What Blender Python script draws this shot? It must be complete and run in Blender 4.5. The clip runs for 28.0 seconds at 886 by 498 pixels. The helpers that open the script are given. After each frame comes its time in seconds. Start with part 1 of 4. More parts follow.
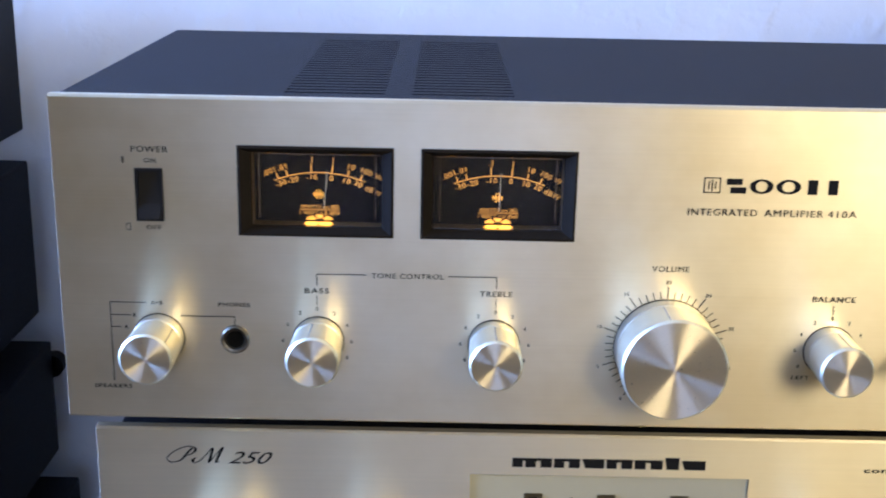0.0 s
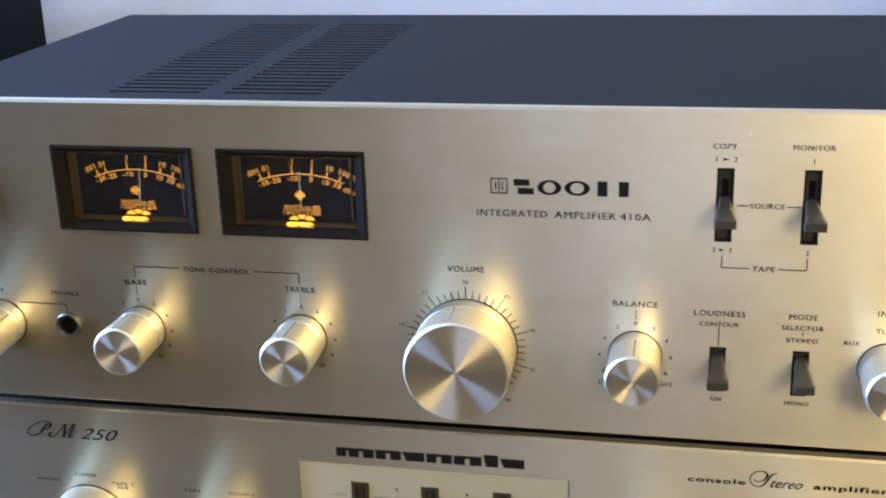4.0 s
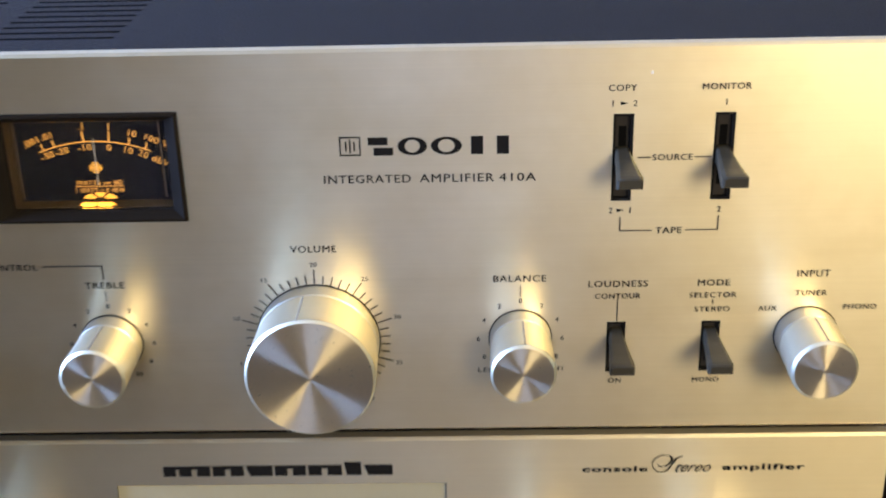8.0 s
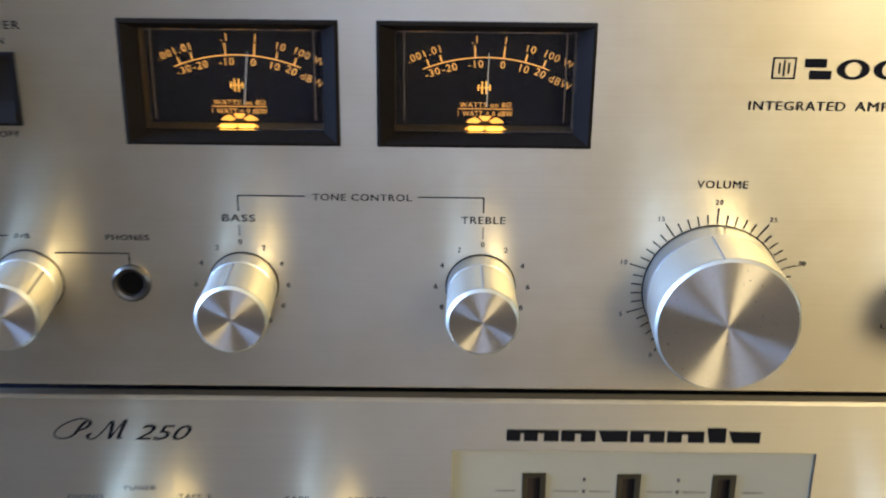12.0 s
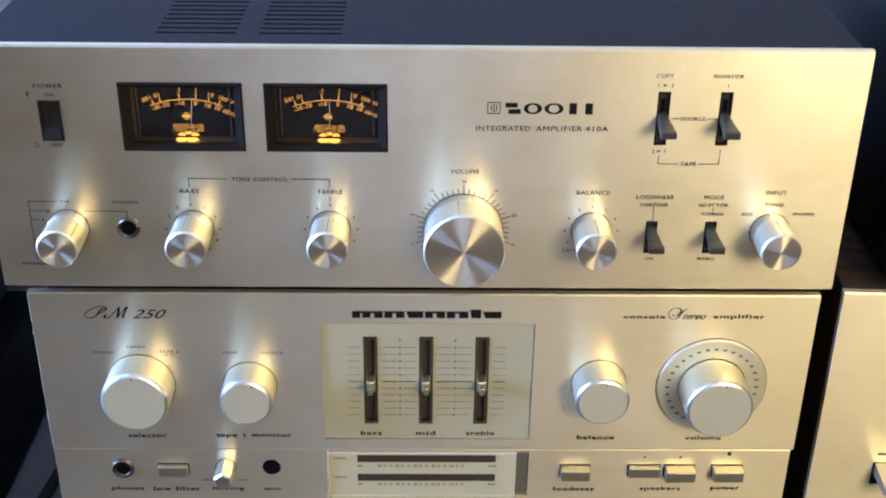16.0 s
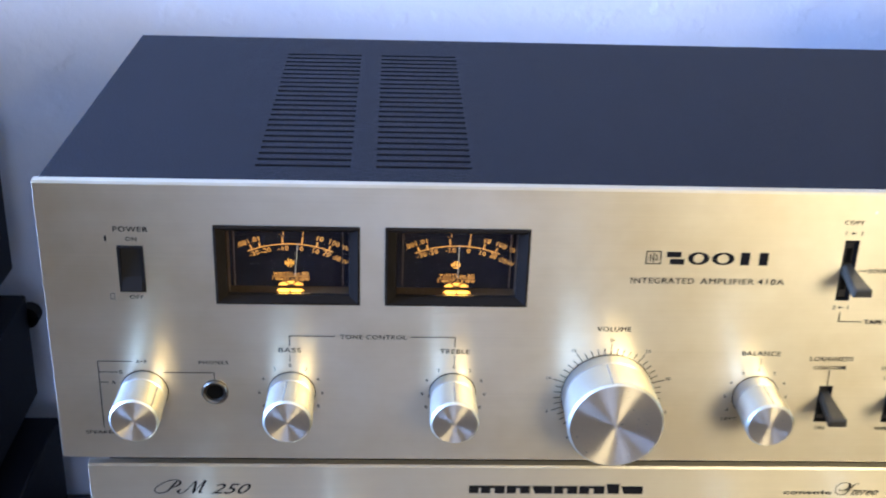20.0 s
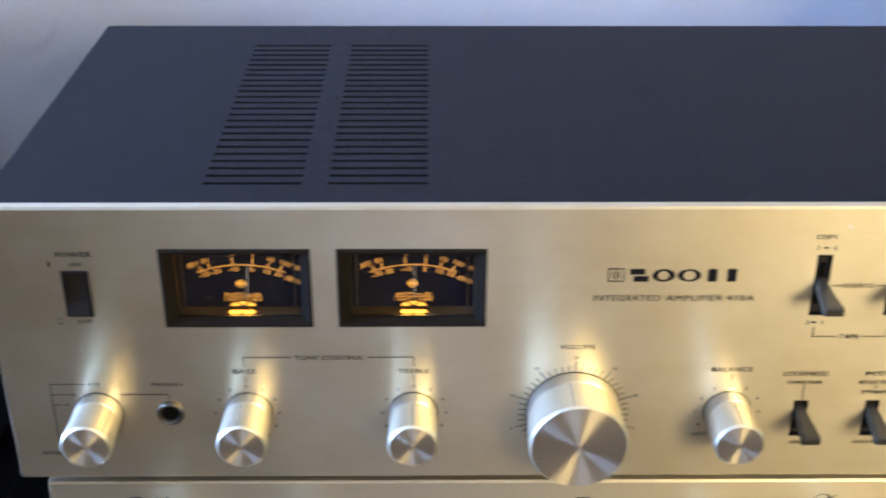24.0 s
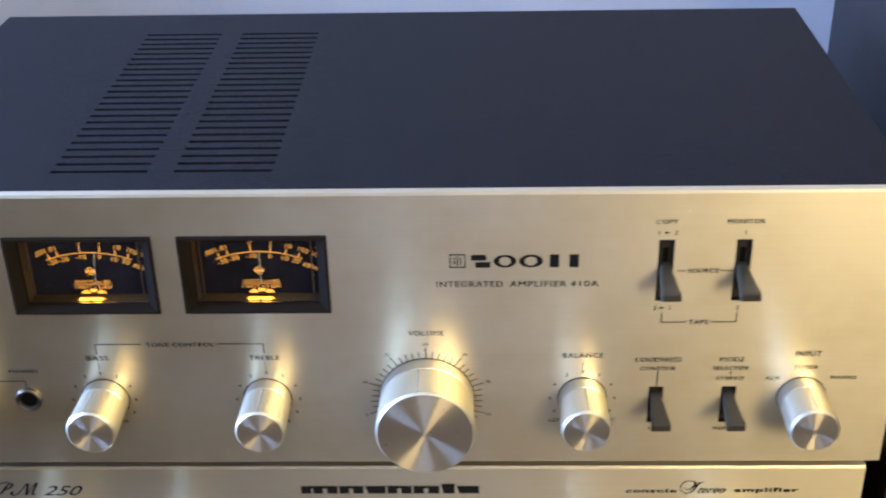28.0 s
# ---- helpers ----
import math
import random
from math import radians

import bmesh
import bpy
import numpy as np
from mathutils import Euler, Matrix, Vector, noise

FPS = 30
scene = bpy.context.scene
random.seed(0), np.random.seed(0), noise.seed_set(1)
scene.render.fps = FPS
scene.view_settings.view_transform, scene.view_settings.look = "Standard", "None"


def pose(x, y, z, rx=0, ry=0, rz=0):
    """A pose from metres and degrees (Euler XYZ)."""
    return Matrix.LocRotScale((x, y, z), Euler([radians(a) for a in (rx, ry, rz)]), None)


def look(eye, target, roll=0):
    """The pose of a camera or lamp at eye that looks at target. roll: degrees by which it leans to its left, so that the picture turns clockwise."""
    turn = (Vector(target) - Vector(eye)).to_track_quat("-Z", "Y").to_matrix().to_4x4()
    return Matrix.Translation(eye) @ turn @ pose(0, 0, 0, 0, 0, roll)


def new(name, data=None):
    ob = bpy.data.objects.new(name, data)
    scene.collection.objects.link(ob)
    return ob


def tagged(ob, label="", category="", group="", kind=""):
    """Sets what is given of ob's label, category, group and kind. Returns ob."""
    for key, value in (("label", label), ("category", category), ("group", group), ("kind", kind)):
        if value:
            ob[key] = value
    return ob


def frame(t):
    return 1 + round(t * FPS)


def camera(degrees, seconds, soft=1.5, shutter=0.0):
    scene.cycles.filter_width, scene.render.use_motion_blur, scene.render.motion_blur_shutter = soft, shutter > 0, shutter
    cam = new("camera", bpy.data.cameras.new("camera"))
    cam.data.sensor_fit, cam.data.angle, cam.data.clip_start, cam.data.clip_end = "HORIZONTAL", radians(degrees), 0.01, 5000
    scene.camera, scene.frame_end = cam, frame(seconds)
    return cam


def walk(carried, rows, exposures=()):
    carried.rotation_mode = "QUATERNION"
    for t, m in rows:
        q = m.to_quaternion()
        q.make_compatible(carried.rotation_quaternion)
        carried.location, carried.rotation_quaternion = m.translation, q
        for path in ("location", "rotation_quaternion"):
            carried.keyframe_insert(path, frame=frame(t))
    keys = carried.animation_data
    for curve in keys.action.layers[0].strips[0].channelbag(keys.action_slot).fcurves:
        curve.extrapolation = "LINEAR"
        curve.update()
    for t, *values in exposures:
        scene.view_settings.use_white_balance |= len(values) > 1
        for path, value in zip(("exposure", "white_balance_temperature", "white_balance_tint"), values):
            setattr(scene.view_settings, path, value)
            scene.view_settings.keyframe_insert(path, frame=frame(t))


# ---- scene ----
cam = camera(39.900, 28.0, soft=2.0, shutter=0.7)
PATH = [
    (0, (0.00149, -0.39604, 1.22746), (0.00782, 1.52179, 0.66008), 1.186),
    (0.5, (0.01655, -0.39127, 1.22619), (0.00712, 1.52775, 0.66293), 1.174),
    (1, (0.03777, -0.39023, 1.22775), (-0.02508, 1.52235, 0.64629), 0.736),
    (1.5, (0.06119, -0.38846, 1.22980), (-0.06102, 1.52092, 0.64728), 0.562),
    (2, (0.08346, -0.39321, 1.23287), (-0.09766, 1.51131, 0.64976), 0.660),
    (2.5, (0.10652, -0.39919, 1.23817), (-0.13679, 1.49815, 0.65429), -0.171),
    (4.5, (0.18640, -0.36640, 1.24822), (-0.30668, 1.45237, 0.57821), -3.310),
    (5, (0.22416, -0.35576, 1.23783), (-0.37285, 1.45600, 0.63694), -4.625),
    (5.5, (0.22734, -0.34927, 1.23317), (-0.35478, 1.46027, 0.61130), -4.655),
    (6, (0.25191, -0.34140, 1.22405), (-0.27466, 1.48692, 0.60764), -5.100),
    (6.5, (0.24177, -0.34086, 1.22832), (-0.15428, 1.51528, 0.59753), -3.697),
    (7, (0.19803, -0.33937, 1.23390), (-0.08334, 1.51761, 0.54654), -2.758),
    (7.5, (0.16628, -0.33123, 1.24517), (-0.07193, 1.51206, 0.50658), -2.773),
    (8, (0.12353, -0.30492, 1.24157), (0.07810, 1.51805, 0.42016), -1.401),
    (8.5, (0.15590, -0.26808, 1.20300), (0.10303, 1.61652, 0.53554), -0.900),
    (9, (0.15523, -0.25196, 1.19856), (0.13380, 1.61637, 0.48521), -0.720),
    (9.5, (0.14973, -0.25689, 1.20064), (0.12640, 1.60284, 0.46523), -0.817),
    (10, (0.11018, -0.26648, 1.19699), (0.14557, 1.61174, 0.51069), 0.262),
    (10.5, (0.08649, -0.26050, 1.20871), (0.12992, 1.57910, 0.42512), 0.624),
    (11, (0.02949, -0.26582, 1.19049), (0.19947, 1.61974, 0.54567), 1.931),
    (11.5, (0.01490, -0.26649, 1.19460), (0.01831, 1.60006, 0.47628), 0.594),
    (13.5, (-0.00479, -0.40464, 1.27181), (0.01040, 1.39133, 0.39189), 1.039),
    (14, (0.00410, -0.42732, 1.28926), (0.04493, 1.34882, 0.37074), 1.393),
    (14.5, (0.02124, -0.46012, 1.30571), (0.07425, 1.31571, 0.38721), 1.038),
    (15, (0.04730, -0.47679, 1.31807), (0.07845, 1.28435, 0.37074), 0.563),
    (15.5, (0.06029, -0.48977, 1.31465), (0.09250, 1.26622, 0.35786), 0.530),
    (16, (0.06252, -0.48408, 1.32473), (0.09422, 1.28020, 0.38328), 0.776),
    (16.5, (0.06311, -0.47947, 1.31955), (0.08673, 1.28566, 0.37948), 0.646),
    (17, (0.05920, -0.47944, 1.32092), (0.09284, 1.32526, 0.45956), 1.110),
    (17.5, (0.05691, -0.45939, 1.32664), (0.10320, 1.35164, 0.47927), 1.056),
    (18, (0.05035, -0.43852, 1.32868), (0.08323, 1.37216, 0.47996), 0.948),
    (18.5, (0.04224, -0.42750, 1.33274), (0.05786, 1.39081, 0.49997), 0.791),
    (19, (0.03887, -0.41556, 1.32893), (0.03468, 1.40196, 0.49432), 0.282),
    (19.5, (0.02292, -0.40662, 1.32627), (0.04572, 1.40130, 0.47134), 0.859),
    (20, (-0.00254, -0.39744, 1.31900), (0.08066, 1.41863, 0.48535), 1.845),
    (20.5, (-0.00740, -0.39117, 1.26766), (0.08887, 1.48475, 0.58087), 1.255),
    (21, (-0.00202, -0.39348, 1.23773), (0.10611, 1.53257, 0.70987), 1.647),
    (21.5, (0.00354, -0.39466, 1.23543), (0.10524, 1.54145, 0.74438), 1.776),
    (23.5, (-0.00004, -0.36553, 1.33859), (0.09772, 1.39612, 0.39678), 1.622),
    (24, (0.02761, -0.36878, 1.34303), (0.04734, 1.39245, 0.39557), 0.212),
    (24.5, (0.05535, -0.36767, 1.34210), (0.09753, 1.40065, 0.40869), 0.639),
    (25, (0.11353, -0.36538, 1.34403), (0.02644, 1.39215, 0.39351), -0.440),
    (25.5, (0.14835, -0.36924, 1.34407), (0.01917, 1.37943, 0.38206), -1.457),
    (26, (0.17508, -0.37171, 1.34327), (0.01032, 1.37752, 0.38774), -2.121),
    (26.5, (0.18229, -0.37295, 1.34380), (-0.02557, 1.37011, 0.38540), -2.744),
    (27, (0.16031, -0.37080, 1.34560), (-0.02524, 1.37255, 0.38316), -2.358),
    (27.5, (0.12739, -0.37099, 1.34447), (0.02032, 1.37792, 0.38017), -1.415),
    (28, (0.09850, -0.36880, 1.34191), (0.04435, 1.38299, 0.37843), -1.227),
]
# the clip's camera darkens close up and shifts its white balance as it goes
EXPOSURES = [(0, 0.09, 6450, 19), (2, 0.14, 6700, 17), (4, 0.08, 7400, 16), (5, 0.04, 7700, 16), (6, 0.02, 8200, 17), (6.5, 0.03, 8400, 17), (7, 0.05, 8300, 18), (8, 0.07, 7400, 18), (9, -0.29, 6850, 19), (10, -0.42, 6800, 18), (11, -0.42, 6700, 17),
             (12.5, 0.04, 6500, 18), (14, 0.22, 6750, 19), (15.5, 0.17, 6750, 18), (16, 0.22, 6700, 18), (18, 0.34, 6200, 19), (20, 0.36, 6150, 20), (21, 0.10, 6450, 21), (22.5, 0.17, 6500, 18), (24, 0.21, 7400, 18), (28, 0.14, 7300, 19)]
walk(cam, [(t, look(eye, target, roll)) for t, eye, target, roll in PATH], EXPOSURES)


# ---- light ----
world = bpy.data.worlds.new("world")
scene.world = world
world.use_nodes = True
wn = world.node_tree
sky = wn.nodes.new("ShaderNodeTexSky")
sky.sky_type, sky.sun_disc = "NISHITA", False
sky.sun_elevation, sky.sun_rotation = radians(28), radians(70)
wn.links.new(sky.outputs[0], wn.nodes["Background"].inputs[0])
wn.nodes["Background"].inputs[1].default_value = 0.1


def area_lamp(name, m, w, h, power, colour, spread=180):
    la = bpy.data.lights.new(name, "AREA")
    la.shape, la.size, la.size_y, la.energy, la.color = "RECTANGLE", w, h, power, colour
    la.spread = radians(spread)
    ob = new(name, la)
    ob.matrix_world = m
    return ob


# daylight through the side window and the window behind the viewer, and one warm lamp
WIN = (-0.36, 0.36, 0.95, 2.10)
SIDE_WIN = (-0.50, 0.28, 1.10, 2.20)
area_lamp("window_daylight", look(((WIN[0] + WIN[1]) / 2, -2.57, (WIN[2] + WIN[3]) / 2), ((WIN[0] + WIN[1]) / 2, 0, 1.5)),
          WIN[1] - WIN[0], WIN[3] - WIN[2], 11.3, (0.34, 0.52, 1.0))
area_lamp("side_window_daylight", look((-1.68, (SIDE_WIN[0] + SIDE_WIN[1]) / 2, (SIDE_WIN[2] + SIDE_WIN[3]) / 2), (0, (SIDE_WIN[0] + SIDE_WIN[1]) / 2, (SIDE_WIN[2] + SIDE_WIN[3]) / 2)),
          SIDE_WIN[1] - SIDE_WIN[0], SIDE_WIN[3] - SIDE_WIN[2], 110, (0.225, 0.435, 1.0), 110)
bulb = bpy.data.lights.new("lamp_bulb", "POINT")
bulb.energy, bulb.color, bulb.shadow_soft_size = 44, (1.0, 0.94, 0.645), 0.27
new("lamp_bulb", bulb).location = (0.67, -1.10, 1.52)

# ---- materials ----


def base_mat(name):
    m = bpy.data.materials.new(name)
    m.use_nodes = True
    n = m.node_tree
    return m, n, n.nodes["Principled BSDF"]


def coords(n, scale=(1, 1, 1)):
    tc, mp = n.nodes.new("ShaderNodeTexCoord"), n.nodes.new("ShaderNodeMapping")
    n.links.new(tc.outputs["Object"], mp.inputs[0])
    mp.inputs["Scale"].default_value = scale
    return mp.outputs[0]


def noise_node(n, vec, scale, detail=3, rough=0.5):
    t = n.nodes.new("ShaderNodeTexNoise")
    t.inputs["Scale"].default_value, t.inputs["Detail"].default_value, t.inputs["Roughness"].default_value = scale, detail, rough
    n.links.new(vec, t.inputs["Vector"])
    return t.outputs[0]


def ramp(n, fac, a, b, lo=0.3, hi=0.7):
    r = n.nodes.new("ShaderNodeValToRGB")
    r.color_ramp.elements[0].position, r.color_ramp.elements[1].position = lo, hi
    r.color_ramp.elements[0].color, r.color_ramp.elements[1].color = (*a, 1), (*b, 1)
    n.links.new(fac, r.inputs[0])
    return r.outputs[0]


def span(n, fac, lo, hi):
    r = n.nodes.new("ShaderNodeMapRange")
    r.inputs["To Min"].default_value, r.inputs["To Max"].default_value = lo, hi
    n.links.new(fac, r.inputs["Value"])
    return r.outputs[0]


def bump(n, p, height, strength, dist):
    b = n.nodes.new("ShaderNodeBump")
    b.inputs["Strength"].default_value, b.inputs["Distance"].default_value = strength, dist
    n.links.new(height, b.inputs["Height"])
    n.links.new(b.outputs[0], p.inputs["Normal"])


def shade(c, k):
    return tuple(v * k for v in c)


def metal(name, colour, rough, aniso=0.0, grain=(1, 1, 1), grain_scale=1.0, stain=0.12, metallic=1.0, relief=0.035):
    """Brushed or turned metal; the brushing follows the mesh's uv map."""
    m, n, p = base_mat(name)
    p.inputs["Metallic"].default_value = metallic
    big = noise_node(n, coords(n), 26, 4, 0.6)
    fine = noise_node(n, coords(n, grain), grain_scale, 2, 0.7)
    tone = n.nodes.new("ShaderNodeMix")
    tone.data_type, tone.blend_type = "RGBA", "MULTIPLY"
    tone.inputs["Factor"].default_value = 1.0
    aged = (colour[0] * (1 - stain), colour[1] * (1 - stain * 1.35), colour[2] * (1 - stain * 2.0))
    wide = noise_node(n, coords(n, (0.6, 1, 1)), 11, 5, 0.65)
    both = n.nodes.new("ShaderNodeMath")
    both.operation = "MULTIPLY_ADD"
    both.inputs[1].default_value = 0.6
    n.links.new(wide, both.inputs[0])
    n.links.new(span(n, big, 0.0, 0.4), both.inputs[2])
    n.links.new(ramp(n, both.outputs[0], aged, colour, 0.38, 0.62), tone.inputs["A"])
    n.links.new(ramp(n, fine, (0.945, 0.945, 0.94), (1, 1, 1), 0.25, 0.75), tone.inputs["B"])
    n.links.new(tone.outputs["Result"], p.inputs["Base Color"])
    n.links.new(span(n, fine, rough * 0.87, rough * 1.13), p.inputs["Roughness"])
    if relief:
        bump(n, p, fine, relief, 0.0002)
    if aniso:
        p.inputs["Anisotropic"].default_value = aniso
        t = n.nodes.new("ShaderNodeTangent")
        t.direction_type, t.uv_map = "UV_MAP", "uv"
        n.links.new(t.outputs[0], p.inputs["Tangent"])
    return m


def plain(name, colour, rough, vary=0.15, scale=40, bump_scale=900, relief=0.15, dist=0.0003, specular=0.5):
    m, n, p = base_mat(name)
    v = coords(n)
    n.links.new(ramp(n, noise_node(n, v, scale, 4, 0.6), shade(colour, 1 - vary), shade(colour, 1 + vary)), p.inputs["Base Color"])
    fine = noise_node(n, v, bump_scale, 2, 0.6)
    n.links.new(span(n, fine, rough * 0.85, min(1, rough * 1.15)), p.inputs["Roughness"])
    p.inputs["Specular IOR Level"].default_value = specular
    if relief:
        bump(n, p, fine, relief, dist)
    return m


def glowing(name, colour, strength):
    m, n, p = base_mat(name)
    p.inputs["Base Color"].default_value = (*shade(colour, 0.6), 1)
    p.inputs["Emission Color"].default_value = (*colour, 1)
    p.inputs["Emission Strength"].default_value = strength
    p.inputs["Roughness"].default_value = 0.5
    return m


PANEL = metal("brushed_champagne_aluminium", (0.83, 0.73, 0.54), 0.395, 0.74, (7, 1, 1400), 1.0, 0.15, relief=0.02)
PANEL_B = metal("satin_champagne_aluminium", (0.84, 0.735, 0.53), 0.43, 0.75, (9, 1, 900), 1.0, 0.09, relief=0.06)
TURNED = metal("spun_aluminium", (0.84, 0.72, 0.54), 0.29, 1.0, (900, 900, 900), 1.0, 0.03, metallic=0.9, relief=0)
COLLAR = metal("polished_collar", (0.84, 0.80, 0.66), 0.35, 0.0, (300, 2500, 300), 1.0, 0.05, relief=0)
SIDE = metal("turned_aluminium_side", (0.88, 0.815, 0.61), 0.46, 0.0, (300, 2500, 300), 1.0, 0.05, relief=0.05)
SATIN = metal("satin_knob_aluminium", (0.72, 0.66, 0.455), 0.55, 0.0, (600, 600, 600), 1.0, 0.04, metallic=0.75, relief=0.04)
BUTTON = metal("dull_gold_button", (0.62, 0.545, 0.36), 0.42, 0.0, (600, 600, 600), 1.0, 0.08, relief=0.04)
ENDSTRIP = metal("grey_strip_metal", (0.62, 0.59, 0.50), 0.4, 0.0, (600, 600, 600), 1.0, 0.08, relief=0)
SLOT_BROWN = plain("brown_slot_bed", (0.030, 0.017, 0.008), 0.7, 0.2, relief=0)
BOLT_STEEL = metal("bright_bolt_steel", (0.58, 0.53, 0.41), 0.38, 0, (500, 500, 500), 1.0, 0.1, relief=0)
RIM = metal("dulled_socket_rim", (0.15, 0.135, 0.11), 0.42, 0, (500, 500, 500), 1.0, 0.2, relief=0)
DARKMETAL = metal("dark_olive_metal", (0.20, 0.17, 0.10), 0.45, 0, (500, 500, 500), 1.0, 0.15, relief=0)
INK = plain("black_print", (0.010, 0.009, 0.008), 0.85, 0.1, relief=0, specular=0.08)
INK_PALE = plain("faded_print", (0.20, 0.17, 0.13), 0.6, 0.1, relief=0)
INK_DIAL = plain("worn_print", (0.11, 0.095, 0.075), 0.6, 0.1, relief=0)
INK_SOFT = plain("grey_print", (0.06, 0.052, 0.045), 0.6, 0.1, relief=0)
COVER = plain("charcoal_vinyl_steel", (0.0078, 0.0070, 0.0076), 0.60, 0.30, 180, 1100, 0.6, 0.0007, 0.105)
SLOT = plain("black_slot", (0.004, 0.004, 0.004), 0.8, 0.1, relief=0, specular=0.03)
BED = plain("grey_brown_slot_bed", (0.030, 0.026, 0.023), 0.6, 0.15, relief=0, specular=0.1)
BLACK = plain("black_plastic", (0.011, 0.010, 0.009), 0.55, 0.15, 60, 700, 0.08, specular=0.04)
LEVER = plain("dark_olive_plastic", (0.036, 0.030, 0.019), 0.45, 0.12, 80, 900, 0.08, specular=0.28)
BEZEL = plain("black_bezel_plastic", (0.013, 0.0100, 0.0072), 0.55, 0.2, 60, 700, 0.08, specular=0.025)
ROCKER = plain("dark_rocker_plastic", (0.013, 0.0115, 0.0095), 0.5, 0.15, 60, 700, 0.08, specular=0.08)
DIAL = plain("black_dial_card", (0.005, 0.005, 0.008), 0.6, 0.1, relief=0, specular=0.05)
AMBER = glowing("lit_amber_print", (1.0, 0.46, 0.08), 0.39)
AMBER_FAN = glowing("lit_amber_fan", (1.0, 0.47, 0.06), 0.95)
AMBER_HOT = glowing("lit_amber_lens", (1.0, 0.50, 0.05), 3.0)
# amber of pane edges and inner walls is lamp light put into the colour
AMBER_EDGE = plain("painted_edge_amber", (0.050, 0.028, 0.011), 0.3, 0.2, relief=0)
AMBER_WALL = plain("amber_lit_plastic", (0.055, 0.032, 0.014), 0.5, 0.3, relief=0, specular=0.2)
NEEDLE = plain("pale_needle", (0.42, 0.39, 0.31), 0.4, 0.05, relief=0)
METER_CREAM = plain("pale_cream_plate", (0.44, 0.40, 0.265), 0.4, 0.04, 30, 900, 0.03)
CREAM = plain("cream_plate", (0.36, 0.325, 0.215), 0.45, 0.05, 30, 900, 0.04)
EDGE_LIGHT = plain("yellow_painted_glow", (0.42, 0.36, 0.20), 0.3, 0.08, relief=0)
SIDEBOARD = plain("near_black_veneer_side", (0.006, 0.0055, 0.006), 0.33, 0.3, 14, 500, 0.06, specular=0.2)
BLACKBOX = plain("black_painted_steel", (0.0045, 0.0045, 0.006), 0.55, 0.2, 20, 900, 0.12, specular=0.13)
RUBBER = plain("black_rubber", (0.012, 0.012, 0.013), 0.7, 0.2, relief=0.1)
TABLE = plain("grey_laminate", (0.17, 0.17, 0.18), 0.45, 0.06, 8, 600, 0.1)
CEILING = plain("white_ceiling_paint", (0.50, 0.46, 0.38), 0.9, 0.03, 5, 200, 0.1)
# unseen walls: the pale one brightens the faceplates' reflections, the dark ones dim them
PALEWALL = plain("pale_reflecting_tan", (0.50, 0.40, 0.19), 0.9, 0.05, 3, 120, 0.1)
ROOMWALL = plain("dark_reflecting_tan", (0.14, 0.105, 0.05), 0.9, 0.05, 3, 120, 0.1)
FLOORING = plain("brown_floor_boards", (0.030, 0.018, 0.010), 0.5, 0.25, 6, 200, 0.1)
WHITEWOOD = plain("white_window_paint", (0.8, 0.8, 0.78), 0.4, 0.03, relief=0)


def stucco():
    m, n, p = base_mat("white_stucco")
    v = coords(n)
    n.links.new(ramp(n, noise_node(n, v, 9, 5, 0.6), (0.54, 0.54, 0.54), (0.62, 0.62, 0.61)), p.inputs["Base Color"])
    p.inputs["Roughness"].default_value = 0.85
    vo = n.nodes.new("ShaderNodeTexVoronoi")
    vo.feature = "SMOOTH_F1"
    vo.inputs["Scale"].default_value = 130
    n.links.new(v, vo.inputs["Vector"])
    blobs = ramp(n, noise_node(n, v, 55, 3, 0.5), (0, 0, 0), (1, 1, 1), 0.52, 0.66)
    both = n.nodes.new("ShaderNodeMath")
    both.operation = "MULTIPLY"
    n.links.new(vo.outputs["Distance"], both.inputs[0])
    n.links.new(blobs, both.inputs[1])
    mix = n.nodes.new("ShaderNodeMath")
    mix.operation = "MULTIPLY_ADD"
    mix.inputs[1].default_value = 0.7
    n.links.new(noise_node(n, v, 150, 4, 0.6), mix.inputs[0])
    n.links.new(both.outputs[0], mix.inputs[2])
    bump(n, p, mix.outputs[0], 0.25, 0.0019)
    return m


def veneer():
    m, n, p = base_mat("dark_walnut_veneer")
    v = coords(n, (5, 60, 60))
    n.links.new(ramp(n, noise_node(n, v, 3, 6, 0.65), (0.020, 0.0115, 0.0065), (0.092, 0.055, 0.032), 0.25, 0.75), p.inputs["Base Color"])
    g = noise_node(n, coords(n, (20, 500, 500)), 1.5, 3, 0.6)
    n.links.new(span(n, g, 0.38, 0.55), p.inputs["Roughness"])
    p.inputs["Specular IOR Level"].default_value = 0.1
    bump(n, p, g, 0.15, 0.0004)
    return m


def clear_pane():
    m, n, p = base_mat("clear_plastic")
    p.inputs["Base Color"].default_value = (1, 1, 1, 1)
    p.inputs["Transmission Weight"].default_value = 1
    p.inputs["Roughness"].default_value = 0.03
    p.inputs["IOR"].default_value = 1.25
    return m


STUCCO, WOOD, PANE = stucco(), veneer(), clear_pane()

# ---- building helpers ----
ORIGIN = {}


def thing(name, at, label, category, group="", yaw=0.0):
    """An empty at the thing's base. Parts are given in the room's coordinates as if the thing were not turned."""
    ob = new(name)
    ob.empty_display_size = 0.02
    ob.matrix_basis = pose(*at, 0, 0, yaw)
    ORIGIN[ob] = Matrix.Translation(at)
    return tagged(ob, label, category, group)


